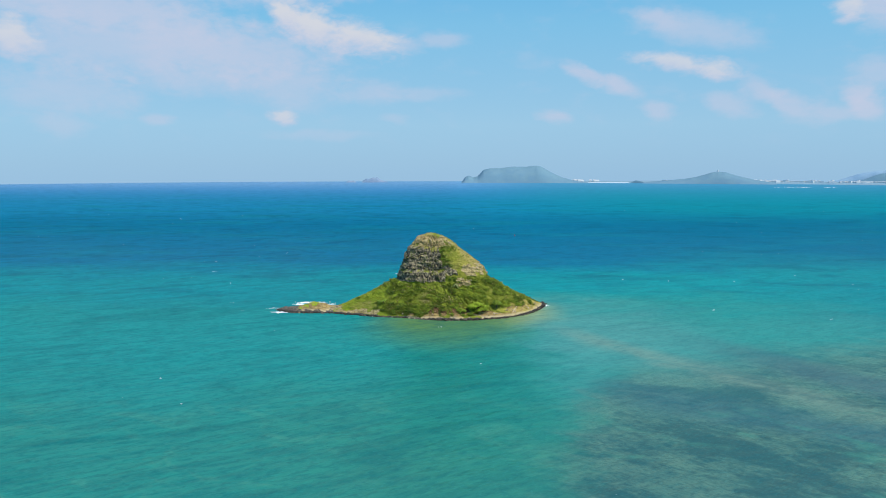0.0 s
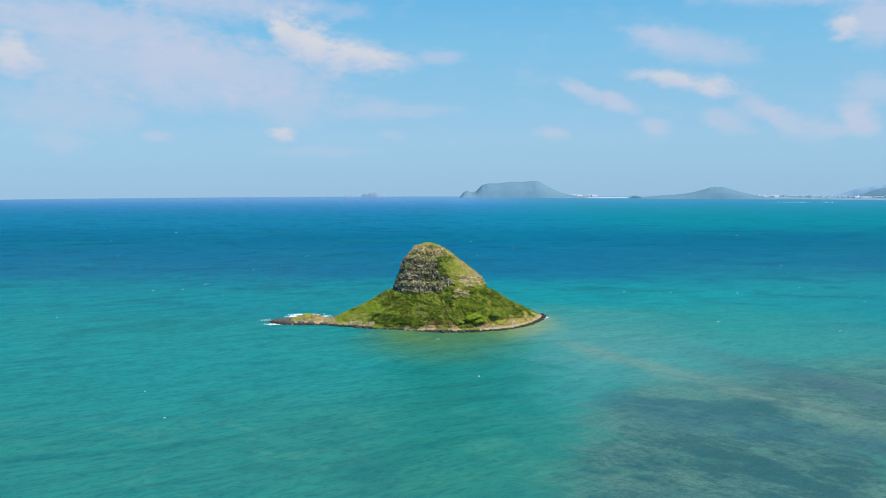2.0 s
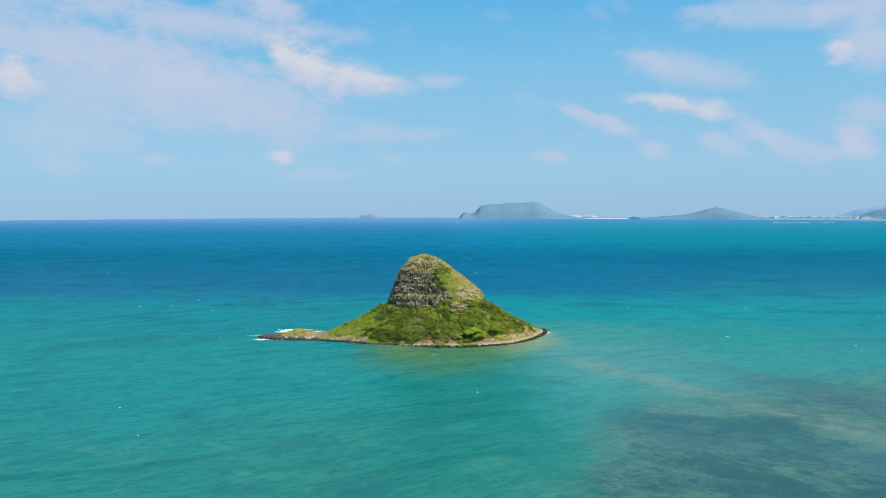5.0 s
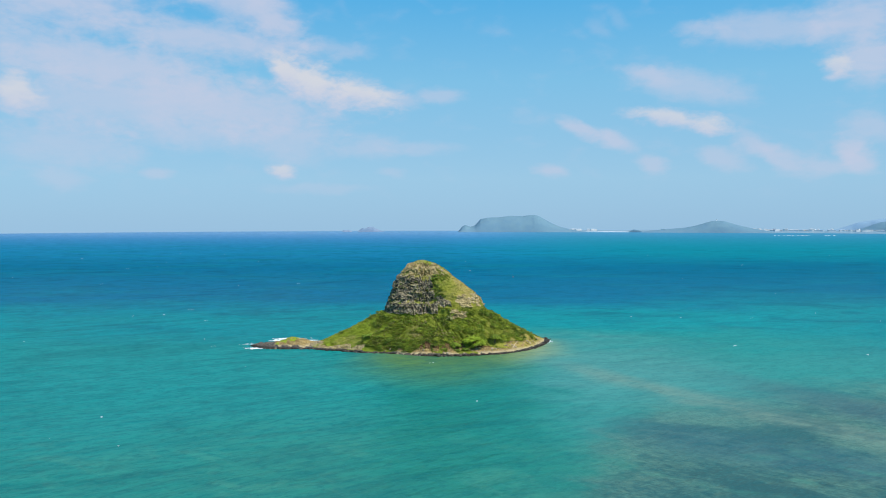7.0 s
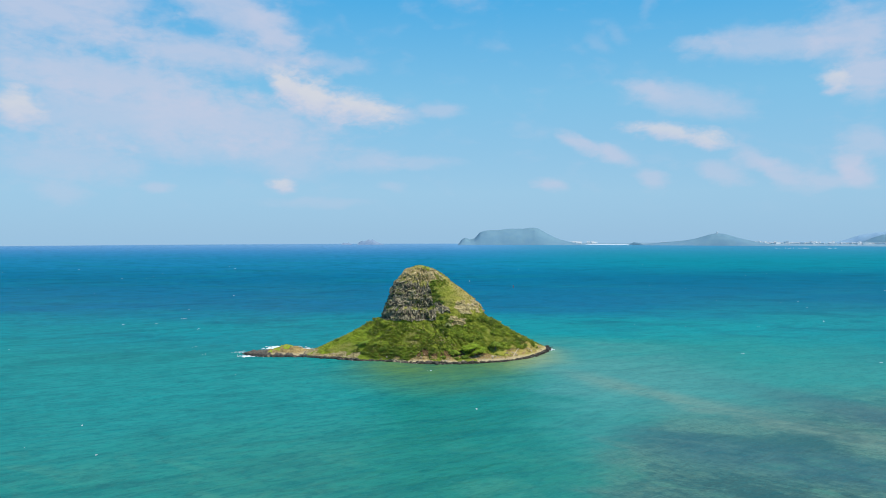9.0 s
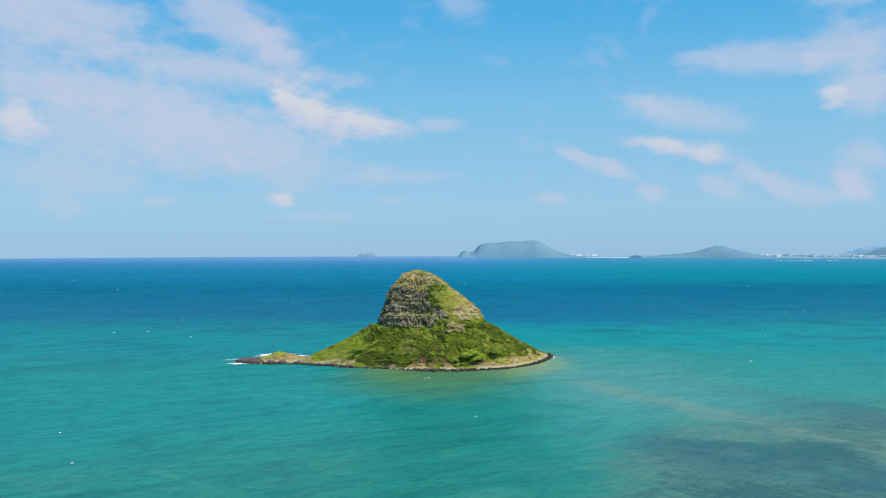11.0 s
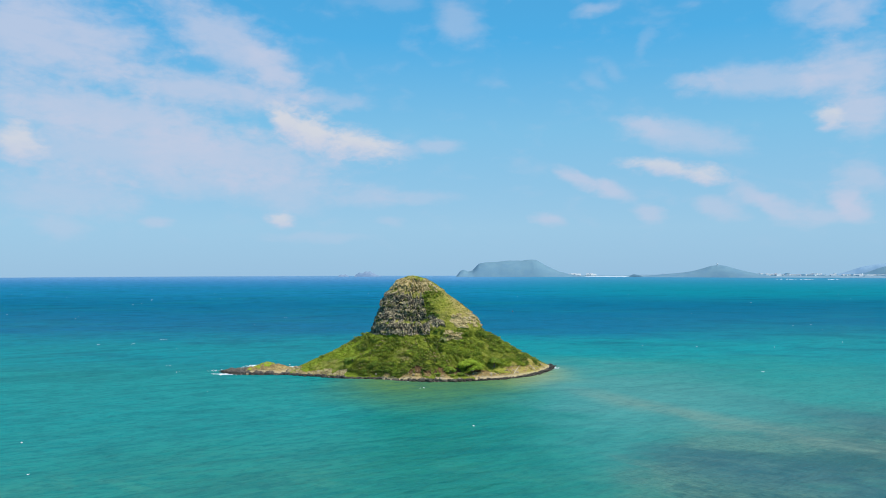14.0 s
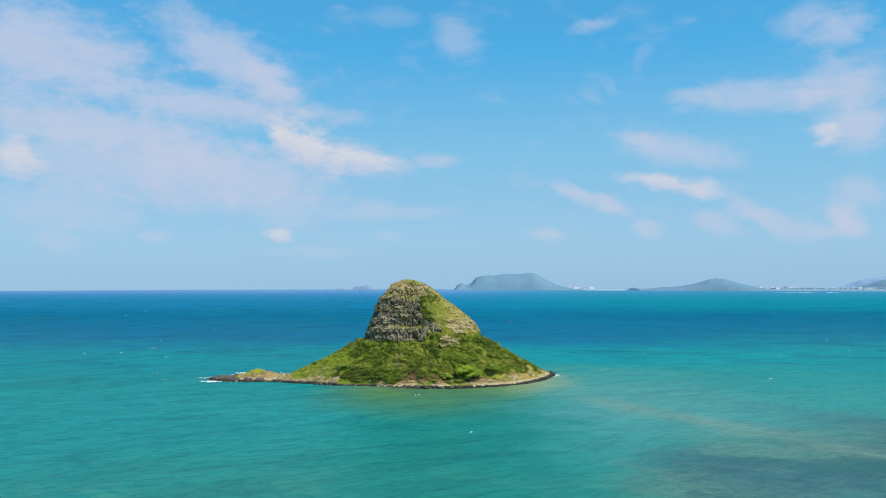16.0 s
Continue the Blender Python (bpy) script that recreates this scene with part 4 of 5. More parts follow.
def build_coast():
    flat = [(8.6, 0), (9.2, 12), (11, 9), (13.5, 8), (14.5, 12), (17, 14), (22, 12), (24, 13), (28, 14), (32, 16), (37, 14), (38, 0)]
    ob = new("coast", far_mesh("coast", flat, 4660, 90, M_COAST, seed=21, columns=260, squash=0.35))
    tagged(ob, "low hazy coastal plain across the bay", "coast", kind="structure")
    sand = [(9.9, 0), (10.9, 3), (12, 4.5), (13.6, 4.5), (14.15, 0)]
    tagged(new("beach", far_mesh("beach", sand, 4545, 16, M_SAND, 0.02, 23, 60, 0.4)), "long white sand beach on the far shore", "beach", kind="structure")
    pick = np.random.default_rng(31)
    protos = []
    for w, d, h, pitched in ((14, 10, 7, True), (26, 12, 10, False), (18, 11, 9, True), (36, 14, 8, False), (12, 12, 15, False)):
        root = thing("house", "small pale building of the hazy far town", "building", "far town")
        part("wall", mesh_of("wall", *box(-w / 2, w / 2, -d / 2, d / 2, 0, h), M_HOUSE), root)
        roof = gable(w, d, h, h + 2.5) if pitched else box(-w / 2 - 0.4, w / 2 + 0.4, -d / 2 - 0.4, d / 2 + 0.4, h, h + 0.9)
        part("roof", mesh_of("roof", *roof, M_ROOF if pitched else M_HOUSE), root, "grey pitched roof" if pitched else "flat roof slab")
        protos.append(root)
    first = dict.fromkeys(range(len(protos)), True)
    for i in range(140):
        b = pick.choice([pick.uniform(22.2, 31.5), pick.uniform(22.2, 26.5), pick.uniform(9.0, 11.5), pick.uniform(16, 18.4)], p=[0.53, 0.37, 0.05, 0.05])
        k = int(pick.integers(len(protos)))
        x, y = bearing_place(b, 4596 + pick.uniform(0, 26))
        m = pose(float(x), float(y), 6.5 + pick.uniform(0, 2), 0, 0, -b + pick.uniform(-25, 25))
        if first[k]:
            protos[k].matrix_basis, first[k] = m, False
        else:
            copy_thing(protos[k], m)
    tx, ty = bearing_place(20.0, 4560)
    tower = thing("tower", "tiny white lookout tower on the cone hill", "tower", at=(float(tx), float(ty), 67.0))
    shaft = part("shaft", mesh_of("shaft", *box(-2.5, 2.5, -2.5, 2.5, 0, 7), M_HOUSE), tower)
    part("cabin", mesh_of("cabin", *box(-4, 4, -4, 4, 7, 10), M_HOUSE), shaft)
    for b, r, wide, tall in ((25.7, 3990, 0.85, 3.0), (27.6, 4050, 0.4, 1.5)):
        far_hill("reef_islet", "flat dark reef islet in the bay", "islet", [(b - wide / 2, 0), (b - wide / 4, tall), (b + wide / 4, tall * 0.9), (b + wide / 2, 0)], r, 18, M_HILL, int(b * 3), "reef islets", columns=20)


build_coast()


# ---------------------------------------------------------------- plants of the island
def unit(v):
    return v / np.maximum(np.linalg.norm(v, axis=-1, keepdims=True), 1e-9)


def leaf_cloud(centres, radii, count, size, gen, squash=0.75, upward=0.35):
    """Leaf-sized quads spread through round clumps."""
    n = len(centres)
    way = unit(gen.normal(size=(n, count, 3)))
    way[..., 2] = np.abs(way[..., 2]) * np.where(gen.random((n, count)) < 0.85, 1, -0.5)
    dist = radii[:, None] * gen.uniform(0.55, 1.0, (n, count)) * (1 + 0.25 * gen.normal(size=(n, count)))
    at = centres[:, None, :] + way * dist[..., None] * np.array([1, 1, squash])
    normal = unit(way + gen.normal(size=way.shape) * 0.38 + np.array([0, 0, upward]))
    side = unit(np.cross(normal, gen.normal(size=way.shape)))
    up = np.cross(normal, side)
    s = (size * gen.uniform(0.6, 1.3, (n, count)))[..., None]
    quad = np.stack([at - side * s, at - up * s * 0.7, at + side * s, at + up * s * 0.8 + normal * s * 0.2], 2).reshape(-1, 3)
    return quad, np.arange(len(quad)).reshape(-1, 4)


def blades(centres, tall, count, gen):
    """Upright grass blades in tufts."""
    n = len(centres)
    ang = gen.uniform(0, 2 * np.pi, (n, count))
    out = np.stack([np.cos(ang), np.sin(ang), np.zeros_like(ang)], -1)
    base = centres[:, None, :] + out * gen.uniform(0, 0.5, (n, count))[..., None]
    h = (tall[:, None] * gen.uniform(0.5, 1.2, (n, count)))[..., None]
    tip = base + np.array([0, 0, 0.7]) * h + out * h * 0.9
    side = np.stack([-out[..., 1], out[..., 0], out[..., 2]], -1) * 0.20
    quad = np.stack([base - side, base + side, tip + side * 0.5, tip - side * 0.5], 2).reshape(-1, 3)
    return quad, np.arange(len(quad)).reshape(-1, 4)


def tube(points, radii, sides=7):
    """A bent, tapering stem."""
    pts, verts = [Vector(p) for p in points], []
    for i, p in enumerate(pts):
        d = (pts[min(i + 1, len(pts) - 1)] - pts[max(i - 1, 0)]).normalized()
        u = d.orthogonal().normalized()
        w = d.cross(u)
        verts += [tuple(p + (u * math.cos(2 * math.pi * k / sides) + w * math.sin(2 * math.pi * k / sides)) * radii[i]) for k in range(sides)]
    faces = [tuple(q) for q in grid_faces(len(pts), sides, True).tolist()]
    faces += [tuple(range(sides))[::-1], tuple(range((len(pts) - 1) * sides, len(pts) * sides))]
    return np.array(verts), faces


DX = np.gradient(np.stack([HX, HY, HZ], -1), axis=1)
DY = np.gradient(np.stack([HX, HY, HZ], -1), axis=0)
AREA = np.linalg.norm(np.cross(DX, DY), axis=-1)
FRONT = 0.25 + 0.75 * smooth(0.35, -0.25, np.sin(GRID_A))
OPEN = (ROCK < 0.45) & (BARE < 0.5) & (GRID_Z > 2.2)
PATCH = fbm((HX * 0.8 + HZ * 0.9) * 0.11, HY * 0.11 + 0.4, (GRID_Z * 0.9 - HX * 0.45) * 0.11, 4, 55)
LUSH = np.clip(0.36 + PATCH * 1.25 + 0.75 * fbm(GRID_A * 5.0, GRID_Z * 0.42 + HX * 0.015, 0.0, 3, 57) + sector(GRID_A, 296, 352, 8) * (2.2 * (gully(GRID_A, GRID_Z) - 0.30)) + 0.12 * sector(GRID_A, 215, 300, 12) + 0.45 * sector(GRID_A, 240, 308, 8) * (1 - smooth(8, 11, GRID_Z)) - 0.7 * sector(GRID_A, 318, 352, 5) * (1 - smooth(9, 15, GRID_Z + PATCH * 5)) - sector(GRID_A + PATCH * 0.25, 120, 211, 16) * 0.85, 0.0, 1) * (1 - 0.97 * smooth(26, 31, GRID_Z)) * (1 - 0.75 * smooth(22.6, 23.6, GRID_Z) * sector(GRID_A, 175, 300, 5))


def choose(weight, n, gen):
    w = (AREA * weight).reshape(-1)
    c = np.cumsum(w)
    k = np.searchsorted(c, gen.random(n) * c[-1])
    return np.stack([HX.reshape(-1)[k], HY.reshape(-1)[k], HZ.reshape(-1)[k]], -1), k


def build_ground_cover():
    gen = np.random.default_rng(41)
    at, k = choose(OPEN * LUSH * FRONT, 11000, gen)
    r = gen.uniform(0.3, 1.15, len(at)) * (0.7 + 0.5 * LUSH.reshape(-1)[k])
    v, f = leaf_cloud(at + np.array([0, 0, 0.1]), r, 26, 0.21, gen, 0.27, 1.7)
    tagged(new("scrub", mesh_of("scrub", v, f, M_SCRUB)), "low olive-green scrub covering the island's slopes", "scrub", kind="stuff")
    right = sector(GRID_A, 292, 354, 8)
    at, k = choose(OPEN * FRONT * (GRID_Z > 3.5) * (1 - smooth(24.5, 27.5, GRID_Z)) * np.clip(LUSH - 0.22, 0, 1) * (0.3 + right + 0.6 * sector(GRID_A, 240, 308, 8) * (1 - smooth(8, 11, GRID_Z))), 1250, gen)
    girth = gen.uniform(0.6, 1.0, len(at)) * (0.8 + 1.3 * gen.random(len(at)) ** 2)
    lobes = np.repeat(at, 3, 0) + gen.normal(size=(3 * len(at), 3)) * np.repeat(girth, 3)[:, None] * np.array([0.5, 0.5, 0.15]) + np.array([0, 0, 0.35])
    v, f = leaf_cloud(lobes, np.repeat(girth, 3) * gen.uniform(0.6, 1.0, 3 * len(at)), 48, 0.24, gen, 0.62, 0.7)
    tagged(new("thicket", mesh_of("thicket", v, f, M_THICKET)), "dense dark green thicket on the lower slopes", "thicket", kind="stuff")
    glade = smooth(0.0, 0.35, fbm(GRID_A * 16, GRID_Z * 0.22, 6.0, 3, 63))
    at, k = choose(OPEN * FRONT * (GRID_Z > 3.5) * (1 - smooth(24.5, 27.5, GRID_Z)) * np.clip(LUSH - 0.1, 0, 1) * glade * (0.25 + right), 520, gen)
    girth = gen.uniform(0.6, 1.5, len(at))
    lobes = np.repeat(at, 3, 0) + gen.normal(size=(3 * len(at), 3)) * np.repeat(girth, 3)[:, None] * np.array([0.5, 0.5, 0.15]) + np.array([0, 0, 0.45])
    v, f = leaf_cloud(lobes, np.repeat(girth, 3) * gen.uniform(0.6, 1.0, 3 * len(at)), 48, 0.24, gen, 0.62, 0.7)
    tagged(new("leafy_bushes", mesh_of("leafy_bushes", v, f, M_BUSH)), "bright yellow-green leafy bushes scattered through the thicket", "bushes", kind="stuff")
    ridge, k = choose((ROCK < 0.6) * np.maximum(sector(GRID_A, 308, 340, 6) * smooth(48, 50, GRID_Z) * (1 - smooth(57, 59, GRID_Z)), sector(GRID_A, 296, 309, 3) * smooth(36, 38, GRID_Z) * (1 - smooth(50, 52, GRID_Z))), 150, gen)
    v, f = leaf_cloud(ridge + np.array([0, 0, 0.25]), gen.uniform(0.4, 1.05, len(ridge)), 44, 0.2, gen, 0.7, 0.6)
    tagged(new("ridge_scrub", mesh_of("ridge_scrub", v, f, M_THICKET)), "dark green scrub along the shoulder below the summit", "scrub", kind="stuff")
    at, k = choose(OPEN * FRONT * (GRID_Z > 4) * (1 - smooth(23, 26, GRID_Z)) * smooth(0.12, 0.5, fbm(GRID_A * 12, GRID_Z * 0.5, 4.0, 3, 79)) * sector(GRID_A, 215, 310, 12), 300, gen)
    v, f = leaf_cloud(at + np.array([0, 0, 0.3]), gen.uniform(0.35, 0.95, len(at)), 22, 0.17, gen, 0.5, 0.6)
    tagged(new("dry_brush", mesh_of("dry_brush", v, f, M_TWIG)), "bare grey-tan dry brush among the scrub", "dry brush", kind="stuff")
    at, k = choose(np.maximum(OPEN, 0.35 * (BARE > 0.5) * (GRID_Z > 1.8)) * FRONT * np.clip(1.15 - LUSH, 0.1, 1) * (1 - 0.5 * smooth(26, 30, GRID_Z)), 8000, gen)
    v, f = blades(at, gen.uniform(0.15, 0.45, len(at)), 7, gen)
    tagged(new("grass", mesh_of("grass", v, f, M_TUFT)), "tussocky yellow-green grass on the hillside", "grass", kind="stuff")
    at, k = choose((ROCK >= 0.45) * FRONT * (1 - 0.6 * smooth(51, 53, GRID_Z)) * smooth(0.1, 0.6, fbm(GRID_A * 11, GRID_Z * 0.5, 2.0, 3, 77)), 1100, gen)
    v, f = leaf_cloud(at, gen.uniform(0.2, 0.55, len(at)), 8, 0.2, gen)
    tagged(new("cliff_plants", mesh_of("cliff_plants", v, f, M_SCRUB)), "small olive-green plants rooted in the cliff cracks", "plants", kind="stuff")


build_ground_cover()


def shrub_proto(seed, mat, label):
    gen = np.random.default_rng(seed)
    root = thing("shrub", label, "shrub", "hillside shrubs")
    n = 5
    centres = np.c_[gen.uniform(-0.6, 0.6, (n, 2)), gen.uniform(0.35, 0.8, n)]
    v, f = leaf_cloud(centres, gen.uniform(0.4, 0.75, n), 46, 0.16, gen)
    part("crown", mesh_of("crown", v, f, mat), root)
    for i in range(3):
        a = gen.uniform(0, 6.28)
        me = mesh_of("stem", *tube([(0, 0, -0.4), (0.1 * math.cos(a), 0.1 * math.sin(a), 0.2), (0.45 * math.cos(a), 0.45 * math.sin(a), 0.75)], [0.07, 0.05, 0.02], 5), M_BARK)
        part("stem", me, root)
    return root


def build_shrubs():
    gen = np.random.default_rng(43)
    protos = [shrub_proto(60 + i, (M_SHRUB, M_SHRUB, M_SCRUB, M_TREE, M_SHRUB)[i],
                          ("dense dark green shrub on the island slope", "rounded dark green shrub on the island slope", "olive scrubby bush on the island slope",
                           "bright green leafy bush on the island slope", "spreading dark green bush on the island slope")[i]) for i in range(5)]
    right = sector(GRID_A, 296, 350, 6)
    at, _ = choose(OPEN * FRONT * (GRID_Z < 27) * np.clip(LUSH - 0.35, 0, 1) * (0.5 + 1.6 * right), 230, gen)
    more, _ = choose(OPEN * (GRID_Z > 27) * (GRID_Z < 52) * sector(GRID_A, 298, 316, 4), 26, gen)
    base, _ = choose(OPEN * (GRID_Z < 5.5) * sector(GRID_A, 225, 320, 6), 24, gen)
    west, _ = choose(OPEN * (GRID_Z > 23) * (GRID_Z < 27.5) * sector(GRID_A, 172, 205, 4), 9, gen)
    first = [True] * len(protos)
    for p in np.vstack([at, more, base, west]):
        j = int(gen.choice(5, p=[0.28, 0.27, 0.2, 0.05, 0.2]))
        s = float(gen.uniform(0.6, 1.7))
        m = pose(*[float(c) for c in p], 0, 0, float(gen.uniform(0, 360))) @ Matrix.Diagonal((s * 1.15, s * 1.15, s, 1))
        ob = protos[j]
        if first[j]:
            first[j] = False
        else:
            ob = copy_thing(ob, m)
        ob.matrix_basis = m


build_shrubs()


def build_tree(at, width, height, mat, label, seed):
    gen = np.random.default_rng(seed)
    root = thing("tree", label, "tree", at=at)
    trunk = [(0, 0, -1.0), (0.2, 0.1, height * 0.25), (0.1, -0.2, height * 0.5)]
    part("trunk", mesh_of("trunk", *tube(trunk, [0.45, 0.34, 0.25], 8), M_BARK), root)
    for i in range(7):
        a, out = i * 0.9 + gen.uniform(-0.2, 0.2), width * gen.uniform(0.2, 0.36)
        tip = (out * math.cos(a), out * math.sin(a) * 0.8, height * gen.uniform(0.55, 0.8))
        part("limb", mesh_of("limb", *tube([trunk[1 + i % 2], (tip[0] * 0.5, tip[1] * 0.5, tip[2] * 0.72), tip], [0.2, 0.13, 0.06], 6), M_BARK), root)
    n = 30
    a = gen.uniform(0, 2 * np.pi, n)
    d = np.sqrt(gen.uniform(0, 1, n)) * width * 0.36
    c = np.c_[d * np.cos(a), d * np.sin(a) * 0.8, height * (0.76 - 0.42 * (d / (width * 0.36)) ** 2 * gen.uniform(0.6, 1.2, n))]
    for i in range(n):
        v, f = leaf_cloud(c[i:i + 1], np.array([width * gen.uniform(0.12, 0.18)]), 260, 0.34, gen, 0.6, 0.9)
        part("foliage", mesh_of("foliage", v, f, mat), root)


build_tree((15.8, -31.0, 2.6), 18.0, 10.5, M_TREE, "broad bright green tree at the foot of the slope", 71)
build_tree((3.0, -33.5, 3.0), 8.0, 5.5, M_SHRUB, "dark green spreading tree above the earth bank", 72)
build_tree((31.0, -24.5, 7.0), 8.0, 6.0, M_SHRUB, "low dark green tree on the lower slope", 73)


def build_palm(at, tall, reach, label, seed, mat):
    gen = np.random.default_rng(seed)
    root = thing("palm", label, "palm", "hillside palms", at)
    part("trunk", mesh_of("trunk", *tube([(0, 0, -0.8), (0.1, 0, tall * 0.5), (0.0, 0.1, tall)], [0.22, 0.17, 0.14], 8), M_BARK), root)
    for i in range(15):
        a, lift = i * 2 * math.pi / 15 + gen.uniform(-0.15, 0.15), gen.uniform(0.0, 1.0)
        verts, steps = [], 7
        for s in range(steps):
            u = s / (steps - 1)
            out, z = reach * u * (0.75 + 0.25 * (1 - lift)), tall + reach * (lift * 0.75 * u - 0.65 * u * u)
            w = 0.42 * math.sin(math.pi * min(0.95, u * 0.9 + 0.08)) + 0.03
            for side, drop in ((-1, -0.12), (0, 0.06), (1, -0.12)):
                verts.append((out * math.cos(a) - side * w * math.sin(a), out * math.sin(a) + side * w * math.cos(a), z + drop))
        part("frond", mesh_of("frond", np.array(verts), grid_faces(steps, 3), mat), root)


def on_slope(deg, z):
    x, y, h, _, _ = hillside(np.array([radians(deg)]), np.array([float(z)]))
    return (float(x[0]), float(y[0]), float(h[0]))


build_palm(on_slope(314, 20.5), 3.2, 2.9, "grey-green palm standing alone below the cliff", 81, M_FROND)
build_palm(on_slope(212, 9.6), 2.2, 4.0, "dark green palm among the hillside scrub", 82, M_SHRUB)
build_palm(on_slope(208, 9.4), 1.6, 3.2, "dark green palm among the hillside scrub", 83, M_SHRUB)


# ---------------------------------------------------------------- rocks
def rock_mesh(seed, mat, name="boulder"):
    bm = bmesh.new()
    bmesh.ops.create_icosphere(bm, subdivisions=2, radius=1.0)
    off = Vector((seed * 7.3, seed * 1.7, seed * 3.1))
    for v in bm.verts:
        c = v.co.copy()
        v.co = c * (1 + 0.38 * noise.noise(c * 0.9 + off) + 0.22 * noise.noise(c * 2.3 + off))
        v.co.z *= 0.72
        v.co.x = max(min(v.co.x, 0.85), -0.9)
    me = bpy.data.meshes.new(name)
    bm.to_mesh(me)
    bm.free()
    me.materials.append(mat)
    return me


def shore_walk(t):
    """Place on the front waterline, 0 at the spit's tip and 1 at the rocky point."""
    line = [(-145, -3), (-138, -9), (-131, -14), (-115, -15.5), (-97, -17.5), (-75, -23.5), (-44, -33.5), (-13, -41.5), (12, -41), (35, -36.5), (53, -22), (66.5, -0.5), (71.5, 12), (74, 20), (73, 28)]
    seg = np.cumsum([0] + [math.dist(a, b) for a, b in zip(line[:-1], line[1:])])
    return np.interp(t * seg[-1], seg, [p[0] for p in line]), np.interp(t * seg[-1], seg, [p[1] for p in line])


def build_rocks():
    gen = np.random.default_rng(91)
    black = [rock_mesh(i, M_BOULDER) for i in range(7)]
    pale = [rock_mesh(20 + i, M_PALE) for i in range(4)]
    for i in range(250):
        x, y = shore_walk(gen.random())
        s = float(gen.gamma(4.0, 0.14) + 0.2)
        tan = gen.random() < 0.22
        ob = new("boulder", pale[int(gen.integers(4))] if tan else black[int(gen.integers(7))])
        ob.matrix_basis = pose(float(x + gen.normal(0, 0.9)), float(y + gen.normal(0, 0.9)), float(gen.uniform(-0.1, 0.5)), *[float(v) for v in gen.uniform(-25, 25, 2)], float(gen.uniform(0, 360))) @ Matrix.Diagonal((s, s * float(gen.uniform(0.7, 1.1)), s, 1))
        tagged(ob, "pale tan boulder among the shore rocks" if tan else "wave-washed black lava boulder at the waterline", "boulder", "shore boulders")
    spots, _ = choose((BARE > 0.5) * FRONT * (1 + 2.0 * (GRID_Z < 4)), 110, gen)
    caps, _ = choose((GRID_Z > 53) * (GRID_Z < 61) * FRONT * (ROCK > 0.3), 7, gen)
    for j, p in enumerate(np.vstack([spots, caps])):
        s = float(0.25 + gen.gamma(2.0, 0.17))
        ob = new("boulder", pale[int(gen.integers(4))])
        ob.matrix_basis = pose(*[float(c) for c in p], *[float(v) for v in gen.uniform(-30, 30, 2)], float(gen.uniform(0, 360))) @ Matrix.Diagonal((s, s, s, 1))
        tagged(ob, "pale weathered boulder on the bare slope" if j < 110 else "pale weathered boulder near the summit", "boulder", "slope boulders")
    # small rubble along the waterline
    ico = rock_mesh(50, M_BOULDER, "pebble")
    bm = bmesh.new()
    bmesh.ops.create_icosphere(bm, subdivisions=1, radius=1.0)
    base_v, base_f = np.array([v.co[:] for v in bm.verts]), np.array([[v.index for v in f.verts] for f in bm.faces])
    bm.free()
    bpy.data.meshes.remove(ico)
    n = 3200
    x, y = shore_walk(gen.random(n))
    c = np.stack([x + gen.normal(0, 1.1, n), y + 0.5 + gen.normal(0, 1.1, n), gen.uniform(-0.1, 1.1, n)], -1)
    s = gen.gamma(3.0, 0.13, n) + 0.12
    v = c[:, None, :] + base_v[None] * s[:, None, None] * gen.uniform(0.7, 1.25, (n, len(base_v), 1)) * np.array([1, 1, 0.7])
    f = base_f[None] + (np.arange(n) * len(base_v))[:, None, None]
    tagged(new("rubble", mesh_of("rubble", v.reshape(-1, 3), f.reshape(-1, 3), M_BOULDER)), "black lava rubble along the shore", "rubble", kind="stuff")


build_rocks()


def build_driftwood():
    a, b = on_slope(338.2, 2.2), on_slope(347.1, 5.7)
    root = thing("driftwood_log", "bleached driftwood log lying on the earth bank", "log", at=a)
    d = Vector(b) - Vector(a)
    pts = [tuple(d * u + Vector((0, -0.4, 0.25 + 0.3 * math.sin(u * 3)))) for u in (0, 0.3, 0.65, 1.0)]
    log = part("trunk", mesh_of("trunk", *tube(pts, [0.30, 0.26, 0.2, 0.1], 8), M_DRIFT), root)
    p = Vector(pts[2])
    part("branch", mesh_of("branch", *tube([tuple(p), tuple(p + Vector((0.5, -0.4, 0.8))), tuple(p + Vector((1.0, -0.5, 1.1)))], [0.12, 0.08, 0.03], 6), M_DRIFT), log)


build_driftwood()


# ---------------------------------------------------------------- foam and the buoy
def foam_patch(places, gen, size=(0.5, 1.8), tall=0.35):
    """Low, ragged heaps of white water."""
    verts, faces = [], []
    for x, y in places:
        r, n, o = gen.uniform(*size), 9, len(verts)
        verts.append((x, y, tall * gen.uniform(0.7, 1.5)))
        for ring, h in ((0.55, 0.7), (1.0, -0.25)):
            for i in range(n):
                a = 2 * math.pi * i / n
                q = r * ring * gen.uniform(0.55, 1.3)
                verts.append((x + 1.5 * q * math.cos(a), y + q * math.sin(a), tall * h * gen.uniform(0.6, 1.2)))
        for i in range(n):
            j = (i + 1) % n
            faces += [(o, o + 1 + i, o + 1 + j), (o + 1 + i, o + 1 + n + i, o + 1 + n + j, o + 1 + j)]
    return np.array(verts), faces


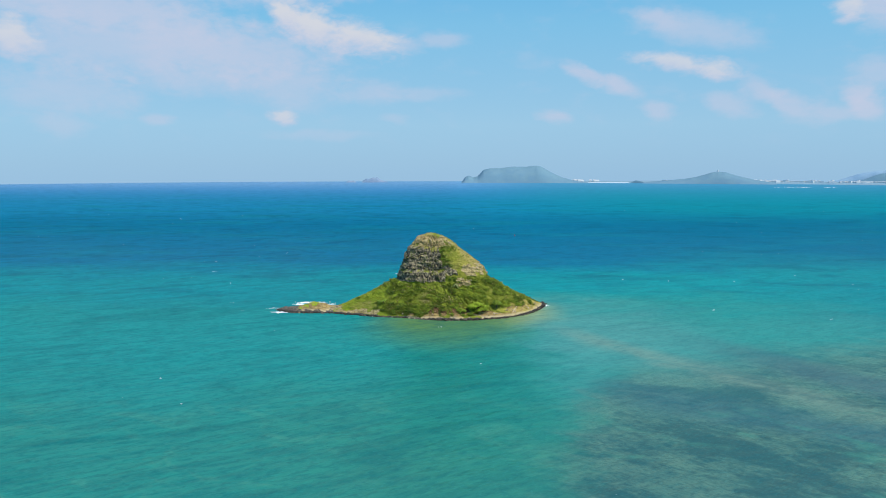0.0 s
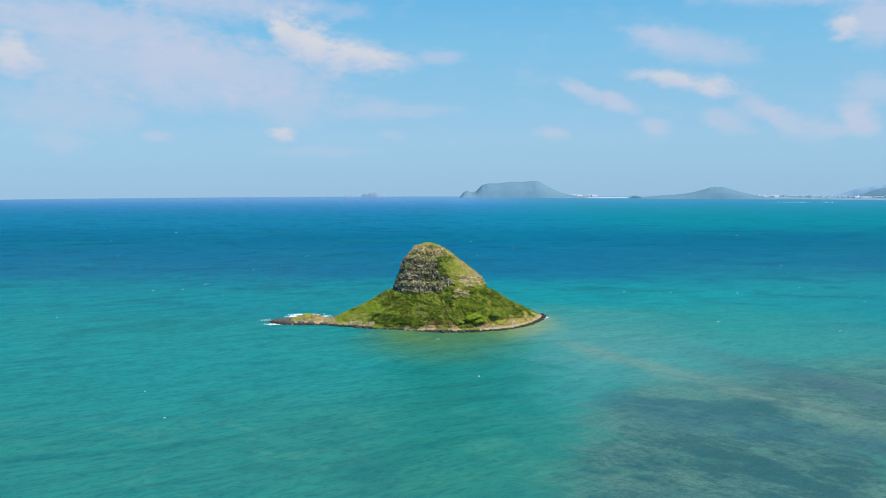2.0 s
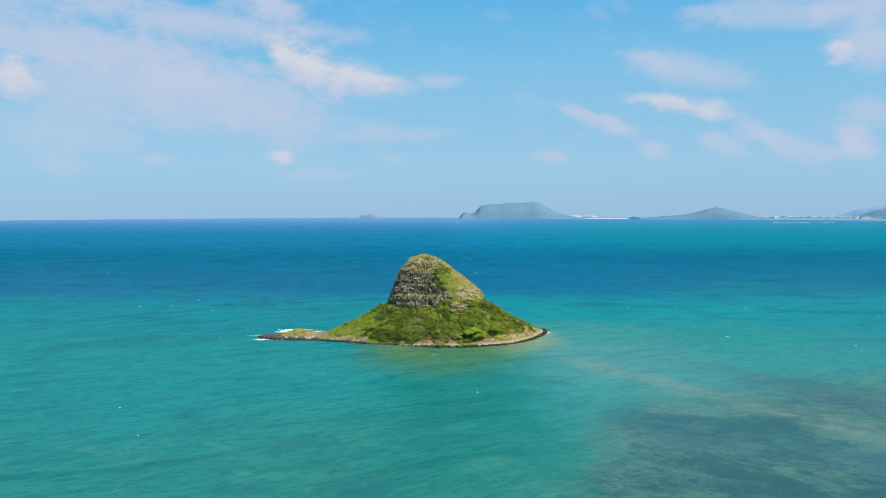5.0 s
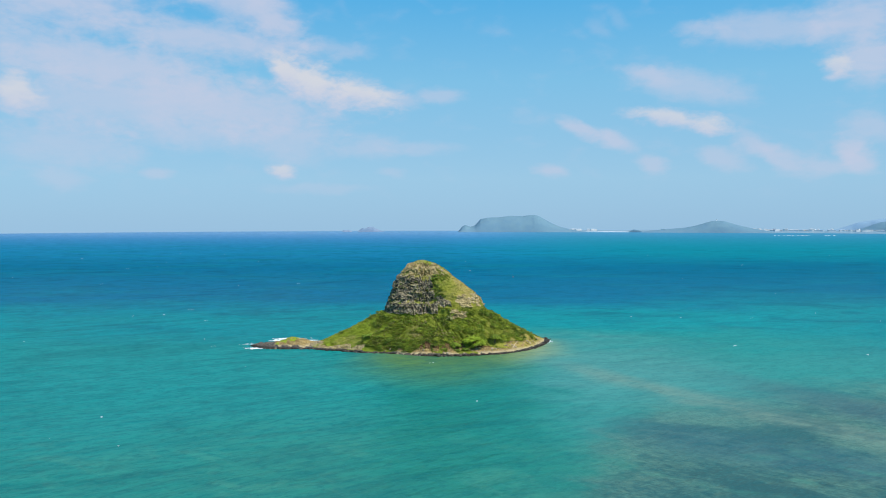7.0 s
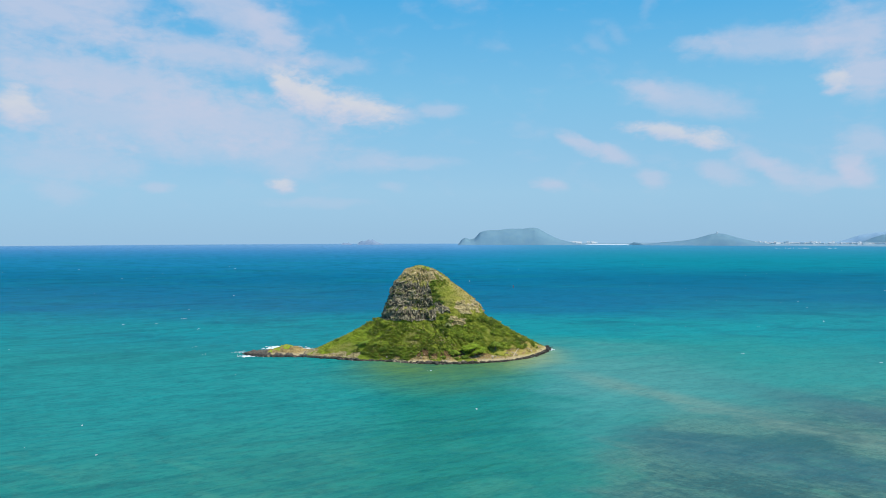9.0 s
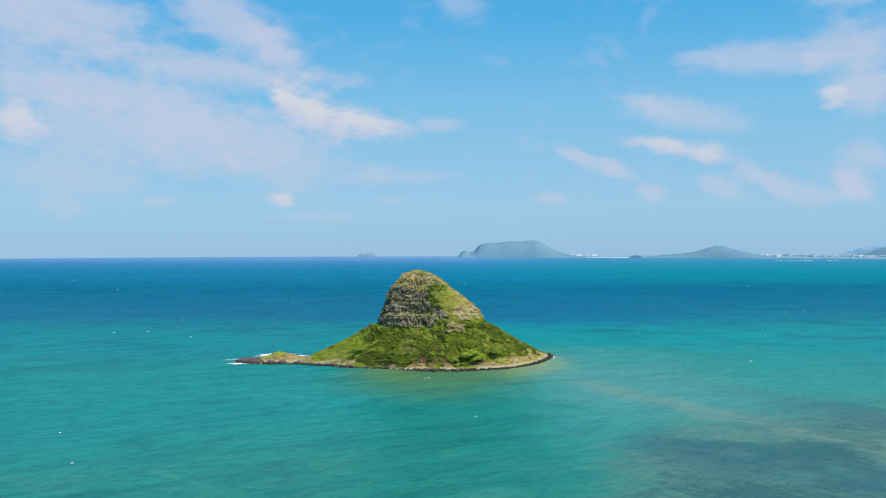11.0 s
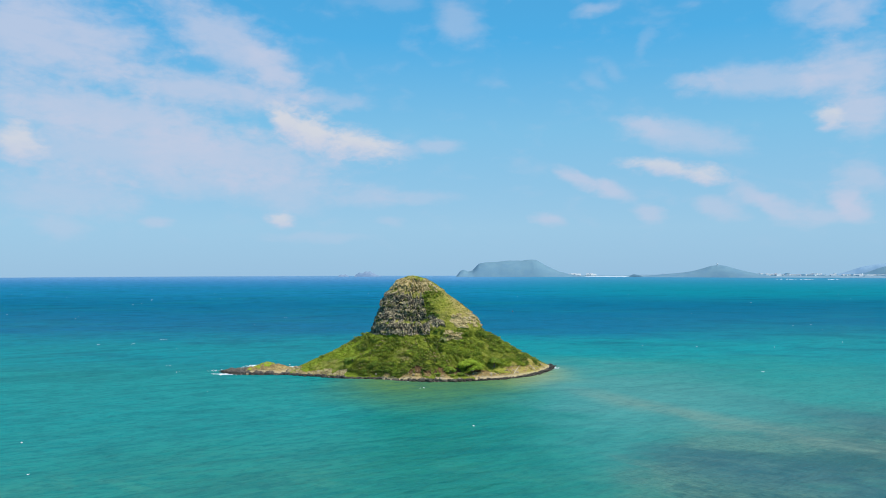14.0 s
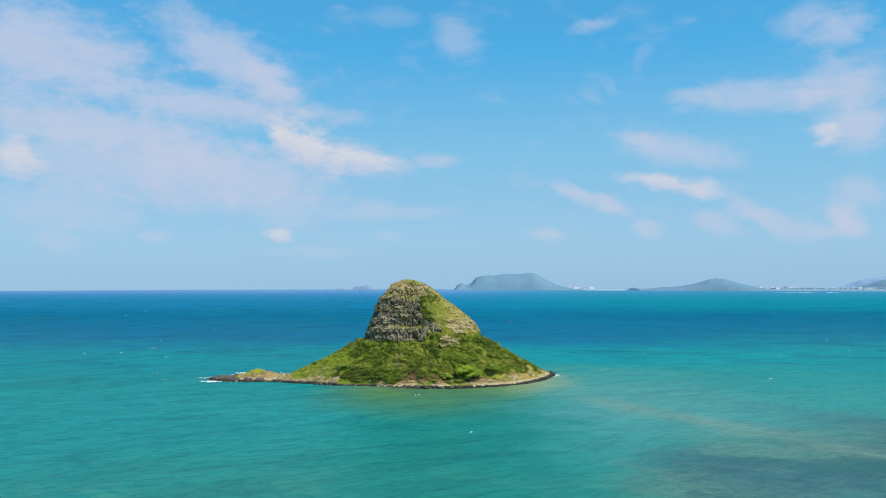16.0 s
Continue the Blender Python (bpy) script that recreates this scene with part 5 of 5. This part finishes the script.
def build_foam():
    gen = np.random.default_rng(97)
    for (x, y), (sx, sy), n, label in (((-148.5, 3), (2.4, 2.2), 230, "white surf breaking round the spit's tip"),
                                       ((-141.0, -11.5), (4.0, 1.4), 260, "white surf washing along the spit"),
                                       ((-124, 31), (5.6, 1.6), 190, "white surf behind the grassy knob"),
                                       ((-106, 21), (3.0, 2.4), 130, "white surf in the notch beside the knob"),
                                       ((-133, 22), (2.4, 1.6), 90, "white surf washing over the rocks of the spit"),
                                       ((75, 18), (1.3, 2.6), 60, "white surf at the rocky point")):
        p = np.c_[gen.normal(x, sx, n), gen.normal(y, sy, n)]
        tagged(new("surf", mesh_of("surf", *foam_patch(p, gen, (0.25, 0.8) if x < 0 else (0.2, 0.5), 0.22), M_FOAM)), label, "surf", kind="stuff")
    for bear, r, wide in ((24.6, 3960, 36.0), (25.7, 3980, 14.0), (27.3, 4042, 16.0)):
        x, y = bearing_place(bear, r)
        p = np.c_[gen.normal(float(x), wide, 16), gen.normal(float(y) - 8, 9.0, 16)]
        tagged(new("surf", mesh_of("surf", *foam_patch(p, gen, (1.2, 3.4), 0.9), M_FOAM)), "white surf breaking on a far reef islet", "surf", kind="stuff")
    n = 18
    x, y = shore_walk(gen.random(n) ** 0.7)
    v, f = foam_patch(np.c_[x + gen.normal(0, 0.6, n), y - 1.5 - gen.random(n) * 1.2], gen, (0.15, 0.4), 0.12)
    tagged(new("shore_foam", mesh_of("shore_foam", v, f, M_FOAM)), "thin broken foam along the waterline", "foam", kind="stuff")
    n = 105
    y = -300 + 1700 * gen.random(n) ** 0.9
    x = gen.uniform(-0.62, 0.62, n) * (y + 560)
    keep = ~((np.abs(x + 30) < 125) & (np.abs(y) < 60))
    heads = []
    for cx, cy in np.c_[x, y][keep]:
        k, reach = int(gen.integers(1, 6)), gen.gamma(1.5, 0.9)
        along = gen.uniform(-1, 1, k) * reach
        heads += list(np.c_[cx + along, cy + along * 0.5 + gen.normal(0, 0.15, k)])
    tagged(new("whitecaps", mesh_of("whitecaps", *foam_patch(heads, gen, (0.10, 0.34), 0.2), M_FOAM)), "scattered small whitecaps on the open sea", "whitecaps", kind="stuff")


build_foam()


def build_buoy():
    root = thing("buoy", "small red channel buoy floating beyond the island", "buoy", at=(104, 622, 0))
    part("float", mesh_of("float", *tube([(0, 0, -0.5), (0, 0, 0), (0, 0, 0.7), (0, 0, 0.9)], [0.5, 0.75, 0.75, 0.5], 14), M_BUOY), root)
    mast = part("mast", mesh_of("mast", *tube([(0, 0, 0.8), (0, 0, 2.2), (0, 0, 3.2)], [0.28, 0.18, 0.14], 8), M_BUOY), root)
    part("lamp", mesh_of("lamp", *tube([(0, 0, 3.2), (0, 0, 3.35), (0, 0, 3.6)], [0.15, 0.2, 0.1], 8), M_STEEL), mast, "small grey lamp")


build_buoy()
